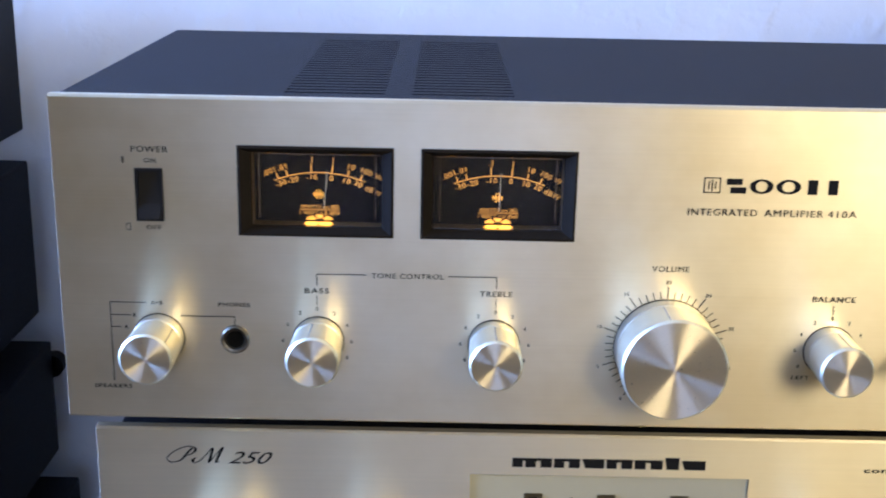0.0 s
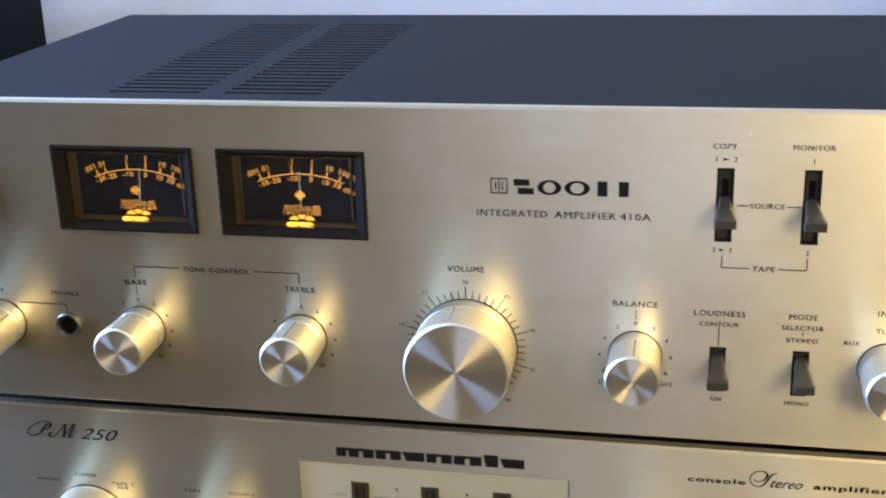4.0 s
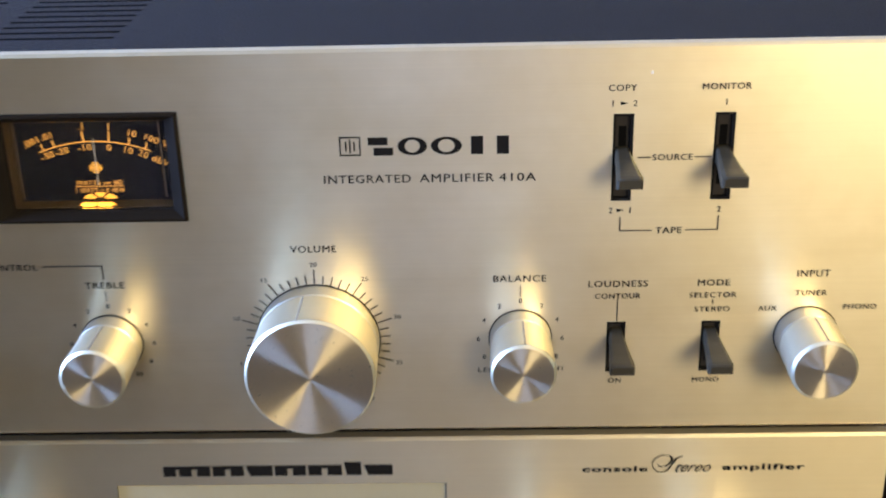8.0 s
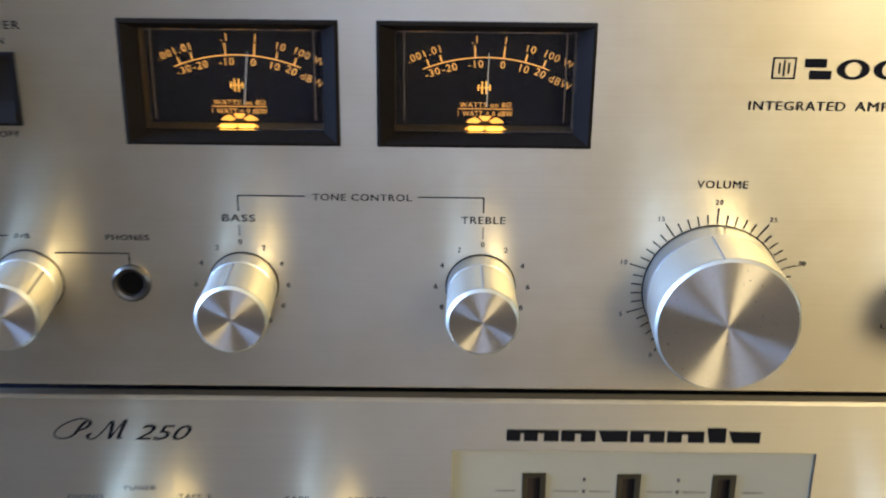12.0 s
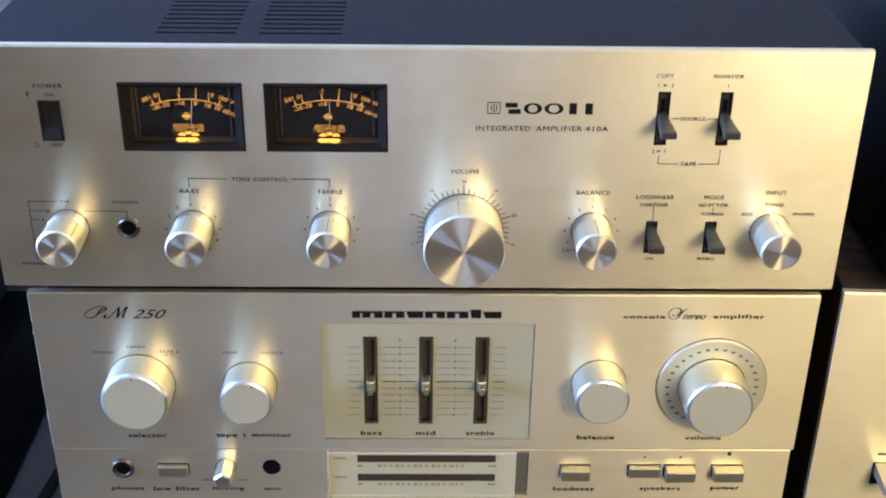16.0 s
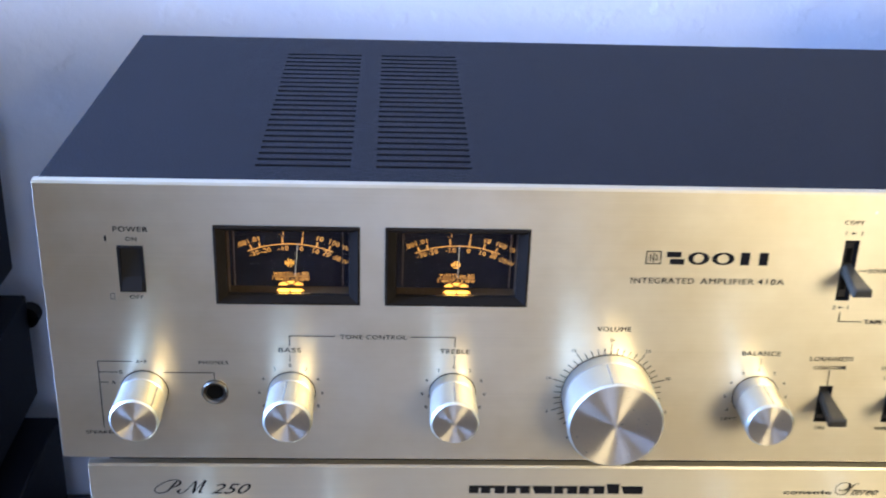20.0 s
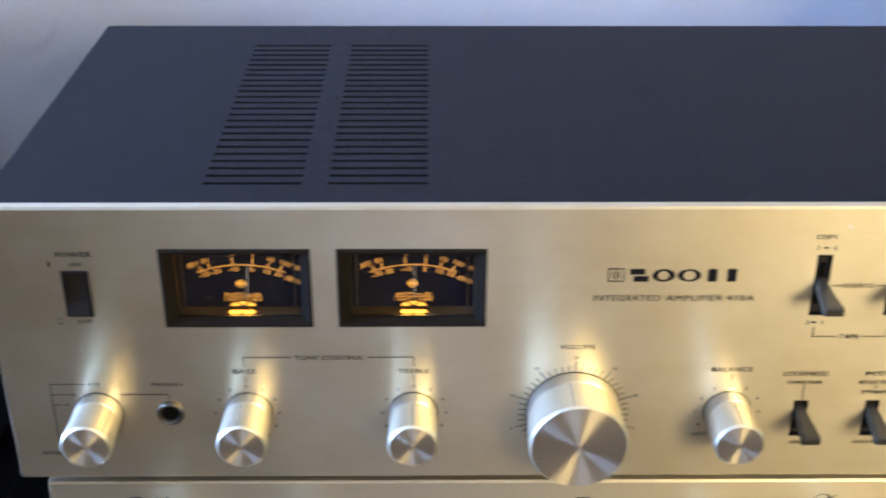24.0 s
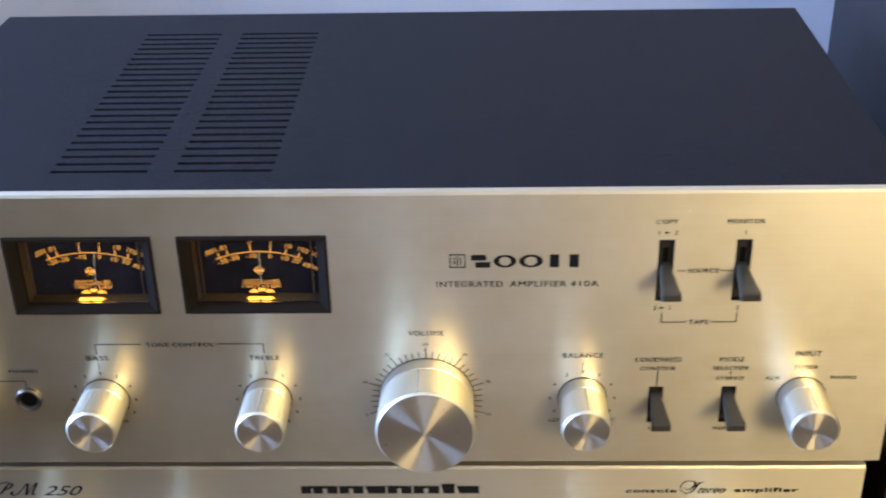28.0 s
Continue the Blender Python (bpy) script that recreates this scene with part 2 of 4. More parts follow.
def place(name, me, parent, at=(0, 0, 0), label="", turn=0.0):
    """A mesh object at a place; turn spins it about its axis that points at the viewer."""
    ob = new(name, me)
    m = Matrix.Translation(at) @ Matrix.Rotation(radians(turn), 4, "Y")
    if parent:
        ob.parent = parent
        ob.matrix_parent_inverse = ORIGIN[parent].inverted()
    ob.matrix_basis = m
    ORIGIN[ob] = m
    return tagged(ob, label)


def mesh(bm, material, smooth=False):
    me = bpy.data.meshes.new("mesh")
    bm.normal_update()
    bm.to_mesh(me)
    bm.free()
    me.materials.append(material)
    if smooth:
        me.polygons.foreach_set("use_smooth", [True] * len(me.polygons))
    return me


def part(name, bm, material, parent, label="", at=(0, 0, 0), smooth=False):
    return place(name, mesh(bm, material, smooth), parent, at, label)


def block(x0, x1, y0, y1, z0, z1, bev=0.0, seg=2, bm=None):
    """A box with rounded edges."""
    own = bm is None
    b = bmesh.new()
    bmesh.ops.create_cube(b, size=1)
    bmesh.ops.scale(b, vec=(x1 - x0, y1 - y0, z1 - z0), verts=b.verts)
    bmesh.ops.translate(b, vec=((x0 + x1) / 2, (y0 + y1) / 2, (z0 + z1) / 2), verts=b.verts)
    if bev:
        bmesh.ops.bevel(b, geom=b.edges, offset=bev, segments=seg, affect="EDGES", profile=0.5)
    if own:
        return b
    me = bpy.data.meshes.new("join")
    b.to_mesh(me)
    b.free()
    bm.from_mesh(me)
    bpy.data.meshes.remove(me)
    return bm


def lathe(profile, n=64, flute=0.0):
    """Rings (radius, height) turned about the axis that points at the viewer (-y). Sharp corners
    stay crisp; u runs along the profile, v round it. flute: the depth of fine flutes, one to two steps."""
    bm = bmesh.new()
    uv = bm.loops.layers.uv.new("uv")
    rings = [[bm.verts.new(((r - flute * (k % 2)) * math.cos(radians(360 * k / n)), -h, (r - flute * (k % 2)) * math.sin(radians(360 * k / n)))) for k in range(n)] for r, h in profile]
    u = 0.0
    for i, ((r0, h0), (r1, h1)) in enumerate(zip(profile, profile[1:])):
        d = math.hypot(r1 - r0, h1 - h0) * 20
        for k in range(n):
            b = (k + 1) % n
            f = bm.faces.new((rings[i][k], rings[i][b], rings[i + 1][b], rings[i + 1][k]))
            f.smooth = True
            for lp, (du, v) in zip(f.loops, ((0, k), (0, k + 1), (d, k + 1), (d, k))):
                lp[uv].uv = (u + du, v / n)
        u += d
    for i in range(1, len(profile) - 1):
        a0 = math.atan2(profile[i][1] - profile[i - 1][1], profile[i][0] - profile[i - 1][0])
        a1 = math.atan2(profile[i + 1][1] - profile[i][1], profile[i + 1][0] - profile[i][0])
        if abs((a1 - a0 + math.pi) % (2 * math.pi) - math.pi) > 0.35:
            for k in range(n):
                bm.edges.get((rings[i][k], rings[i][(k + 1) % n])).smooth = False
    return bm


def plate(x0, x1, z0, z1, y, thick, holes=(), cham=0.0008):
    """A front plate with a chamfered rim and rectangular openings that go through it. u runs up, v across."""
    bm = bmesh.new()
    uv = bm.loops.layers.uv.new("uv")
    side = cham * 0.12
    xs = sorted({x0, x0 + side, x1 - side, x1, *[v for h in holes for v in h[:2]]})
    zs = sorted({z0, z0 + cham, z1 - cham, z1, *[v for h in holes for v in h[2:]]})

    def cell(i, k):
        return 0 <= i < len(xs) - 1 and 0 <= k < len(zs) - 1 and not any(
            h[0] - 1e-6 < (xs[i] + xs[i + 1]) / 2 < h[1] + 1e-6 and h[2] - 1e-6 < (zs[k] + zs[k + 1]) / 2 < h[3] + 1e-6 for h in holes)

    front, back = {}, {}

    def fv(i, k):
        if (i, k) not in front:
            rim = i in (0, len(xs) - 1) or k in (0, len(zs) - 1)
            drop = cham if k in (0, len(zs) - 1) else side if rim else 0
            front[i, k] = bm.verts.new((xs[i], y + drop, zs[k]))
        return front[i, k]

    def bv(i, k):
        if (i, k) not in back:
            back[i, k] = bm.verts.new((xs[i], y + thick, zs[k]))
        return back[i, k]

    def face(vs):
        f = bm.faces.new(vs)
        for lp in f.loops:
            lp[uv].uv = (lp.vert.co.z + lp.vert.co.y, lp.vert.co.x)

    for i in range(len(xs) - 1):
        for k in range(len(zs) - 1):
            if not cell(i, k):
                continue
            face((fv(i, k), fv(i + 1, k), fv(i + 1, k + 1), fv(i, k + 1)))
            face((bv(i, k + 1), bv(i + 1, k + 1), bv(i + 1, k), bv(i, k)))
            for di, dk, a, b in ((-1, 0, (i, k + 1), (i, k)), (1, 0, (i + 1, k), (i + 1, k + 1)), (0, -1, (i, k), (i + 1, k)), (0, 1, (i + 1, k + 1), (i, k + 1))):
                if not cell(i + di, k + dk):
                    face((fv(*b), fv(*a), bv(*a), bv(*b)))
    return bm


def text_mesh(body, width, height, material, shear=0.0, spin=0.0, weight=0.0):
    """Lettering as a thin mesh, centred, of that width and height (0: by proportion)."""
    cu = bpy.data.curves.new("lettering", "FONT")
    cu.body, cu.size, cu.extrude, cu.resolution_u, cu.shear = body, 1.0, 0.0, 3, shear
    cu.offset, cu.space_character = weight, 1.0 if shear else 1.14
    tmp = new("lettering_tmp", cu)
    bpy.context.view_layer.update()
    me = bpy.data.meshes.new_from_object(tmp.evaluated_get(bpy.context.evaluated_depsgraph_get()))
    bpy.data.objects.remove(tmp)
    bpy.data.curves.remove(cu)
    co = np.empty(len(me.vertices) * 3)
    me.vertices.foreach_get("co", co)
    co = co.reshape(-1, 3)
    lo, hi = co.min(0), co.max(0)
    sx = width / (hi[0] - lo[0]) if width else height / (hi[1] - lo[1])
    sy = height / (hi[1] - lo[1]) if height else sx
    x, z = (co[:, 0] - (lo[0] + hi[0]) / 2) * sx, (co[:, 1] - (lo[1] + hi[1]) / 2) * sy
    c, s = math.cos(radians(spin)), math.sin(radians(spin))
    out = np.stack([x * c - z * s, np.zeros(len(x)), x * s + z * c], 1)
    faces = [tuple(f.vertices) for f in me.polygons]
    bpy.data.meshes.remove(me)
    d, k = np.array([0.00001 if material is AMBER else 0.00004 if not shear else 0.00003, 0.00001, 0.0]), len(out)
    bold = bpy.data.meshes.new("lettering")
    bold.from_pydata(np.concatenate([out - d, out + d]).tolist(), [], faces + [tuple(i + k for i in f) for f in faces])
    bold.materials.append(material)
    bold.update()
    return bold


def lettering(body, x, z, parent, y=-0.0003, width=0.0, height=0.0018, material=None, shear=0.0, spin=0.0, weight=0.0):
    return place("lettering", text_mesh(body, width, height, material or INK, shear, spin, weight), parent, (x, y, z))


def bars(name, rects, parent, y=-0.0003, material=None, label="", thick=0.0002):
    """Flat printed strokes (x0, x1, z0, z1) as one thin mesh."""
    bm = bmesh.new()
    for x0, x1, z0, z1 in rects:
        block(x0, x1, y, y + thick, z0, z1, bm=bm)
    return tagged(part(name, bm, material or INK, parent, label), kind="stuff" if len(rects) > 8 else "")


def strokes(name, lines, parent, w=0.00022, y=-0.0003, material=None):
    """Printed lines (x0, z0, x1, z1) of width w."""
    if name == "bracket" and len(lines) > 1:
        for one in lines:
            strokes("bracket_line", [one], parent, w, y, material)
        return
    bm = bmesh.new()
    for x0, z0, x1, z1 in lines:
        d = Vector((x1 - x0, z1 - z0)).normalized() * w
        q = [(x0 - d.y, z0 + d.x), (x0 + d.y, z0 - d.x), (x1 + d.y, z1 - d.x), (x1 - d.y, z1 + d.x)]
        bm.faces.new([bm.verts.new((a, y, b)) for a, b in q])
    return tagged(part(name, bm, material or INK, parent), kind="stuff" if len(lines) > 8 else "")


def pen(name, pts, unit, x, z, parent, y, wide, thin, material=None):
    """A pen stroke through points (right, down) in units about (x, z): thick where it runs down, thin across."""
    p = [Vector((a, -b)) * unit for a, b in pts]
    p = [p[0] * 2 - p[1], *p, p[-1] * 2 - p[-2]]
    line = []
    for i in range(1, len(p) - 2):
        for k in range(8):
            u = k / 8
            line.append(0.5 * (2 * p[i] + (p[i + 1] - p[i - 1]) * u + (2 * p[i - 1] - 5 * p[i] + 4 * p[i + 1] - p[i + 2]) * u * u + (3 * p[i] - p[i - 1] - 3 * p[i + 1] + p[i + 2]) * u ** 3))
    line.append(p[-2])
    bm = bmesh.new()
    rows = []
    for i, q in enumerate(line):
        d = (line[min(i + 1, len(line) - 1)] - line[max(i - 1, 0)]).normalized()
        w = thin + (wide - thin) * max(0.0, -d.y) ** 2
        rows.append([bm.verts.new((x + q.x - d.y * s * w, y, z + q.y + d.x * s * w)) for s in (-1, 1)])
    for a, b in zip(rows, rows[1:]):
        bm.faces.new((a[0], a[1], b[1], b[0]))
    return part(name, bm, material or INK, parent)


def tube(name, pts, r, material, label="", category="cable", group=""):
    cu = bpy.data.curves.new(name, "CURVE")
    cu.dimensions, cu.bevel_depth, cu.bevel_resolution = "3D", r, 3
    sp = cu.splines.new("BEZIER")
    sp.bezier_points.add(len(pts) - 1)
    for b, p in zip(sp.bezier_points, pts):
        b.co, b.handle_left_type, b.handle_right_type = p, "AUTO", "AUTO"
    cu.materials.append(material)
    return tagged(new(name, cu), label, category, group)


# ---- the room ----
def setting(name, bm, material, label):
    return tagged(part(name, bm, material, None, label), kind="structure")


WALL_Y, TOP_Z = 0.375, 0.75
X0, X1, Y0, ZC = -1.7, 1.25, -2.6, 2.4
setting("wall_north", block(X0 - 0.12, X1 + 0.12, WALL_Y, WALL_Y + 0.15, 0, ZC), STUCCO, "rough white stucco wall behind the hi-fi")
bm = bmesh.new()
for r in ((Y0, SIDE_WIN[0], 0, ZC), (SIDE_WIN[1], WALL_Y, 0, ZC), (SIDE_WIN[0], SIDE_WIN[1], 0, SIDE_WIN[2]), (SIDE_WIN[0], SIDE_WIN[1], SIDE_WIN[3], ZC)):
    block(X0 - 0.12, X0, r[0], r[1], r[2], r[3], bm=bm)
setting("wall_west", bm, ROOMWALL, "unseen side wall with a window opening, dark tan to dim reflections")
setting("wall_east", block(X1, X1 + 0.12, Y0, WALL_Y, 0, ZC), ROOMWALL, "plain unseen side wall, dark tan to dim reflections")
bm = bmesh.new()
for r in ((X0 - 0.12, WIN[0], 0, ZC), (WIN[1], X1 + 0.12, 0, ZC), (WIN[0], WIN[1], 0, WIN[2]), (WIN[0], WIN[1], WIN[3], ZC)):
    block(r[0], r[1], Y0 - 0.15, Y0, r[2], r[3], bm=bm)
setting("wall_south", bm, PALEWALL, "unseen wall with a window opening, pale tan to brighten reflections")
setting("floor", block(X0 - 0.12, X1 + 0.12, Y0 - 0.15, WALL_Y + 0.15, -0.1, 0), FLOORING, "brown wooden floor")
setting("ceiling", block(X0 - 0.12, X1 + 0.12, Y0 - 0.15, WALL_Y + 0.15, ZC, ZC + 0.1), CEILING, "white painted ceiling")
win = tagged(thing("window_1", (WIN[0], Y0, WIN[2]), "white framed window with bluish daylight", "window"), kind="structure")
for r in ((WIN[0], WIN[0] + 0.05, WIN[2], WIN[3]), (WIN[1] - 0.05, WIN[1], WIN[2], WIN[3]), (WIN[0], WIN[1], WIN[2], WIN[2] + 0.05), (WIN[0], WIN[1], WIN[3] - 0.05, WIN[3])):
    part("window_frame", block(r[0], r[1], Y0 - 0.1, Y0 - 0.05, r[2], r[3], 0.004), WHITEWOOD, win)

table = thing("side_table", (0.1, -0.1, 0), "low table with a grey laminate top", "table")
part("tabletop", block(-0.75, 0.95, -0.03, 0.372, TOP_Z - 0.03, TOP_Z, 0.002), TABLE, table)
for x in (-0.70, 0.90):
    for y in (0.02, 0.32):
        part("leg", block(x - 0.025, x + 0.025, y - 0.025, y + 0.025, 0, TOP_Z - 0.03, 0.003), TABLE, table)

# ---- the upper amplifier ----
AX0, AX1, AZ0, AZ1 = -0.1277, 0.2502, 1.0460, 1.1605
amp = thing("integrated_amplifier", (0.061, 0.1, 1.041), "champagne aluminium integrated amplifier with charcoal cover and two lit meters", "amplifier")
METERS = ((-0.0660, -0.0140), (-0.0050, 0.0470))
MZ = (1.1140, 1.1447)
SWITCH = (-0.1002, -0.0910, 1.1183, 1.1363)
TAPES = ((0.1613, 0.1667, 1.1176, 1.1421), (0.1878, 0.1932, 1.1176, 1.1421))
LOWER = ((0.1615, 0.1668, 1.0648, 1.0810), (0.1880, 0.1933, 1.0648, 1.0810))
holes = [(a, b, *MZ) for a, b in METERS] + [SWITCH, *TAPES, *LOWER]
part("faceplate", plate(AX0, AX1, AZ0, AZ1, 0, 0.004, holes), PANEL, amp, "brushed champagne aluminium")

# cover with two fields of ventilation slots cut through its top
CX0, CX1, CY1, CZ = -0.1273, 0.2478, 0.199, 1.1590
FLARE = 0.0036  # the cover's free side stands out a little towards its rear


def cover_top():
    bm = bmesh.new()
    ys = [0.0042, *[v for k in range(24) for v in (0.0225 + k * 0.00646 - 0.0010, 0.0225 + k * 0.00646 + 0.0010)], CY1]
    fields = ((-0.0530, -0.0183), (-0.0087, 0.0265))
    xs = [CX0, *[v for f in fields for v in f], CX1]
    for i in range(len(xs) - 1):
        solid = i % 2 == 0
        for k in range(len(ys) - 1):
            if not solid and k % 2 == 1:
                continue
            bm.faces.new([bm.verts.new((x, y, z)) for x, y, z in ((xs[i], ys[k], CZ), (xs[i + 1], ys[k], CZ), (xs[i + 1], ys[k + 1], CZ), (xs[i], ys[k + 1], CZ))])
    for v in bm.verts:
        if v.co.x > CX1 - 0.001:
            v.co.x += FLARE * (v.co.y - 0.0042) / (CY1 - 0.0042)
    bmesh.ops.remove_doubles(bm, verts=bm.verts, dist=1e-6)
    r = bmesh.ops.extrude_face_region(bm, geom=bm.faces[:])
    bmesh.ops.translate(bm, vec=(0, 0, -0.0014), verts=[v for v in r["geom"] if isinstance(v, bmesh.types.BMVert)])
    bmesh.ops.recalc_face_normals(bm, faces=bm.faces)
    return bm


part("top_cover", cover_top(), COVER, amp, "charcoal steel cover with slotted vents")
for x, flare in ((CX0, 0.0), (CX1 - 0.0014, FLARE)):
    bm = block(x, x + 0.0014, 0.0042, CY1, AZ0 + 0.006, CZ - 0.0015, 0.0003)
    for v in bm.verts:
        v.co.x += flare * (v.co.y - 0.0042) / (CY1 - 0.0042)
    part("side_cover", bm, COVER, amp)
part("rear_panel", block(CX0, CX1 + FLARE, CY1, CY1 + 0.0015, AZ0 + 0.006, CZ), COVER, amp)
part("chassis", block(CX0 + 0.002, CX1 - 0.002, 0.016, CY1 - 0.002, AZ0 + 0.004, AZ0 + 0.007), SLOT, amp)
part("heatsink", block(-0.06, 0.034, 0.03, 0.16, AZ0 + 0.008, CZ - 0.012, 0.002), DARKMETAL, amp)
for x in (-0.095, 0.215):
    for y in (0.03, 0.165):
        part("foot", block(x - 0.011, x + 0.011, y - 0.011, y + 0.011, 1.0408, AZ0 + 0.004, 0.001), RUBBER, amp)


# meters
def ring_frame(x0, x1, z0, z1, steps):
    """A window surround: rectangular loops (inset, y), joined into sloping bands."""
    bm = bmesh.new()
    loops = []
    for d, y in steps:
        dx = d if not isinstance(d, tuple) else d[0]
        dz = d if not isinstance(d, tuple) else d[1]
        loops.append([bm.verts.new(v) for v in ((x0 + dx, y, z0 + dz), (x1 - dx, y, z0 + dz), (x1 - dx, y, z1 - dz), (x0 + dx, y, z1 - dz))])
    for a, b in zip(loops, loops[1:]):
        for k in range(4):
            bm.faces.new((a[k], a[(k + 1) % 4], b[(k + 1) % 4], b[k]))
    return bm


def arc_band(cx, cz, r0, r1, a0, a1, y, n=28, bm=None):
    bm = bm or bmesh.new()
    pts = [(math.cos(radians(a0 + (a1 - a0) * k / n)), math.sin(radians(a0 + (a1 - a0) * k / n))) for k in range(n + 1)]
    inner = [bm.verts.new((cx + r0 * c, y, cz + r0 * s)) for c, s in pts]
    outer = [bm.verts.new((cx + r1 * c, y, cz + r1 * s)) for c, s in pts]
    for k in range(n):
        bm.faces.new((inner[k], inner[k + 1], outer[k + 1], outer[k]))
    return bm


def build_meter(x0, x1, lean):
    z0, z1 = MZ
    mt = part("meter", ring_frame(x0, x1, z0, z1, ((0.0, 0.0036), (0.0, -0.0012), (0.0008, -0.0014), ((0.0040, 0.0026), 0.0012), ((0.0042, 0.0028), 0.0030))), BEZEL, amp, "black framed power meter lit amber")
    part("inner_wall", ring_frame(x0 + 0.0042, x1 - 0.0042, z0 + 0.0028, z1 - 0.0028, ((0.0, 0.0031), (0.0, 0.0085))), AMBER_WALL, mt)
    part("dial", block(x0 + 0.001, x1 - 0.001, 0.0085, 0.0095, z0 + 0.001, z1 - 0.001), DIAL, mt, "black dial card")
    cx, y = (x0 + x1) / 2 + 0.0004, 0.0082
    top, rad = z1 - 0.0106, 0.0405
    cz = top - rad
    bm = arc_band(cx, cz, rad - 0.00016, rad + 0.00016, 67.5, 112.5, y)
    marks = ((-0.0139, ".001", "-30"), (-0.0108, ".01", "-20"), (-0.0027, ".1", "-10"), (0.0042, "1", "0"), (0.0095, "10", "10"), (0.0139, "100 W", "20 dBW"))
    for dx, up, low in marks:
        a = math.acos(dx / rad)
        c, s = math.cos(a), math.sin(a)
        w = 0.00020
        ln = 0.0030 if up in (".1", "1") else 0.0020
        q = [(cx + rad * c - s * w, cz + rad * s + c * w), (cx + rad * c + s * w, cz + rad * s - c * w), (cx + (rad + ln) * c + s * w, cz + (rad + ln) * s - c * w), (cx + (rad + ln) * c - s * w, cz + (rad + ln) * s + c * w)]
        bm.faces.new([bm.verts.new((px, y, pz)) for px, pz in q])
        turn = math.degrees(a) - 90
        ru, rl = rad + ln + 0.0015, rad - 0.0016
        off = {".001": -0.0022, ".01": -0.0010, "10": 0.0006, "100 W": 0.0030}.get(up, 0.0)
        for body, rr, shift in ((up, ru, off), (low, rl, {"-30": 0.0002, "-20": 0.0014, "20 dBW": 0.0034, "10": 0.0002}.get(low, 0.0))):
            b = a - shift / rr
            lettering(body, cx + rr * math.cos(b), cz + rr * math.sin(b), mt, y - 0.0001, 0, 0.00185, AMBER, 0, math.degrees(b) - 90)
    part("scale", bm, AMBER, mt)
    em = bmesh.new()
    for dx, half in ((-0.00140, 0.0008), (-0.00050, 0.0016), (0.00050, 0.0016), (0.00140, 0.0008)):
        block(cx - 0.0004 + dx - 0.00016, cx - 0.0004 + dx + 0.00016, y - 0.0001, y, top - 0.0076 - half, top - 0.0076 + half, bm=em)
    block(cx - 0.0021, cx + 0.0013, y - 0.0001, y, top - 0.0077, top - 0.0075, bm=em)
    part("emblem", em, AMBER_FAN, mt)
    lettering("WATTS on 8\u03a9", cx, z0 + 0.0082, mt, y - 0.0001, 0.0128, 0.0013, AMBER)
    strokes("rule", [(cx - 0.0068, z0 + 0.0071, cx + 0.0068, z0 + 0.0071)], mt, 0.00011, y - 0.0001, AMBER)
    lettering("1 WATT = 0 dBW", cx, z0 + 0.0059, mt, y - 0.0001, 0.0136, 0.0013, AMBER)
    # lamp: a low amber fan round a dark hub, standing on a sill; sill and two bright spots glow for its reflection
    for a0, a1 in ((8, 58), (70, 110), (122, 172)):
        fan = arc_band(0, 0, 0.0017, 0.0047, a0, a1, y - 0.0006, 12)
        for v in fan.verts:
            v.co.x, v.co.z = v.co.x + cx, v.co.z * 0.44 + z0 + 0.0034
        part("lamp_lens", fan, AMBER_FAN, mt, "glowing amber lamp lens")
    hub = arc_band(0, 0, 0.0001, 0.0015, 0, 180, y - 0.0007, 12)
    for v in hub.verts:
        v.co.x, v.co.z = v.co.x + cx, v.co.z * 0.6 + z0 + 0.0033
    part("lamp_hub", hub, AMBER_WALL, mt, "dull brown lamp hub")
    brim = block(cx - 0.0052, cx + 0.0052, 0.0043, 0.0047, z0 + 0.0029, z0 + 0.0038)
    for v in brim.verts:
        if v.co.z > z0 + 0.0035:
            v.co.x = cx + (v.co.x - cx) * 0.78
    part("painted_sill_glow", brim, AMBER_FAN, mt)
    # two glowing bars paint the bright spots on the sill
    for dx in (-0.0024, 0.0022):
        part("lamp", block(cx + dx - 0.0018, cx + dx + 0.0018, 0.0034, 0.0042, z0 + 0.0029, z0 + 0.0037, 0.0002), AMBER_HOT, mt)
    pv = cz + 0.012
    ln0, ln1 = 0.0165, rad - 0.0105
    nd = block(-0.00011, 0.00011, 0.0062, 0.0064, ln0, ln1)
    bmesh.ops.rotate(nd, matrix=Matrix.Rotation(radians(lean), 3, "Y"), verts=nd.verts)
    bmesh.ops.translate(nd, vec=(cx, 0, pv), verts=nd.verts)
    part("needle", nd, NEEDLE, mt, "thin pale needle")
    # brown strips paint the lamp light caught along the pane's edges
    for xe in (x0 + 0.0064, x1 - 0.0064):
        part("painted_pane_glow", block(xe - 0.00016, xe + 0.00016, 0.0040, 0.0046, z0 + 0.0050, z1 - 0.0036), AMBER_EDGE, mt)
    part("painted_pane_glow", block(x0 + 0.0050, x1 - 0.0050, 0.0042, 0.0046, z1 - 0.0037, z1 - 0.0034), AMBER_EDGE, mt)
    pane = part("pane", block(x0 + 0.0043, x1 - 0.0043, 0.0020, 0.0026, z0 + 0.0029, z1 - 0.0029), PANE, mt, "clear plastic pane")
    pane.visible_shadow = False
    return mt


build_meter(*METERS[0], 5.5)
build_meter(*METERS[1], 1.0)

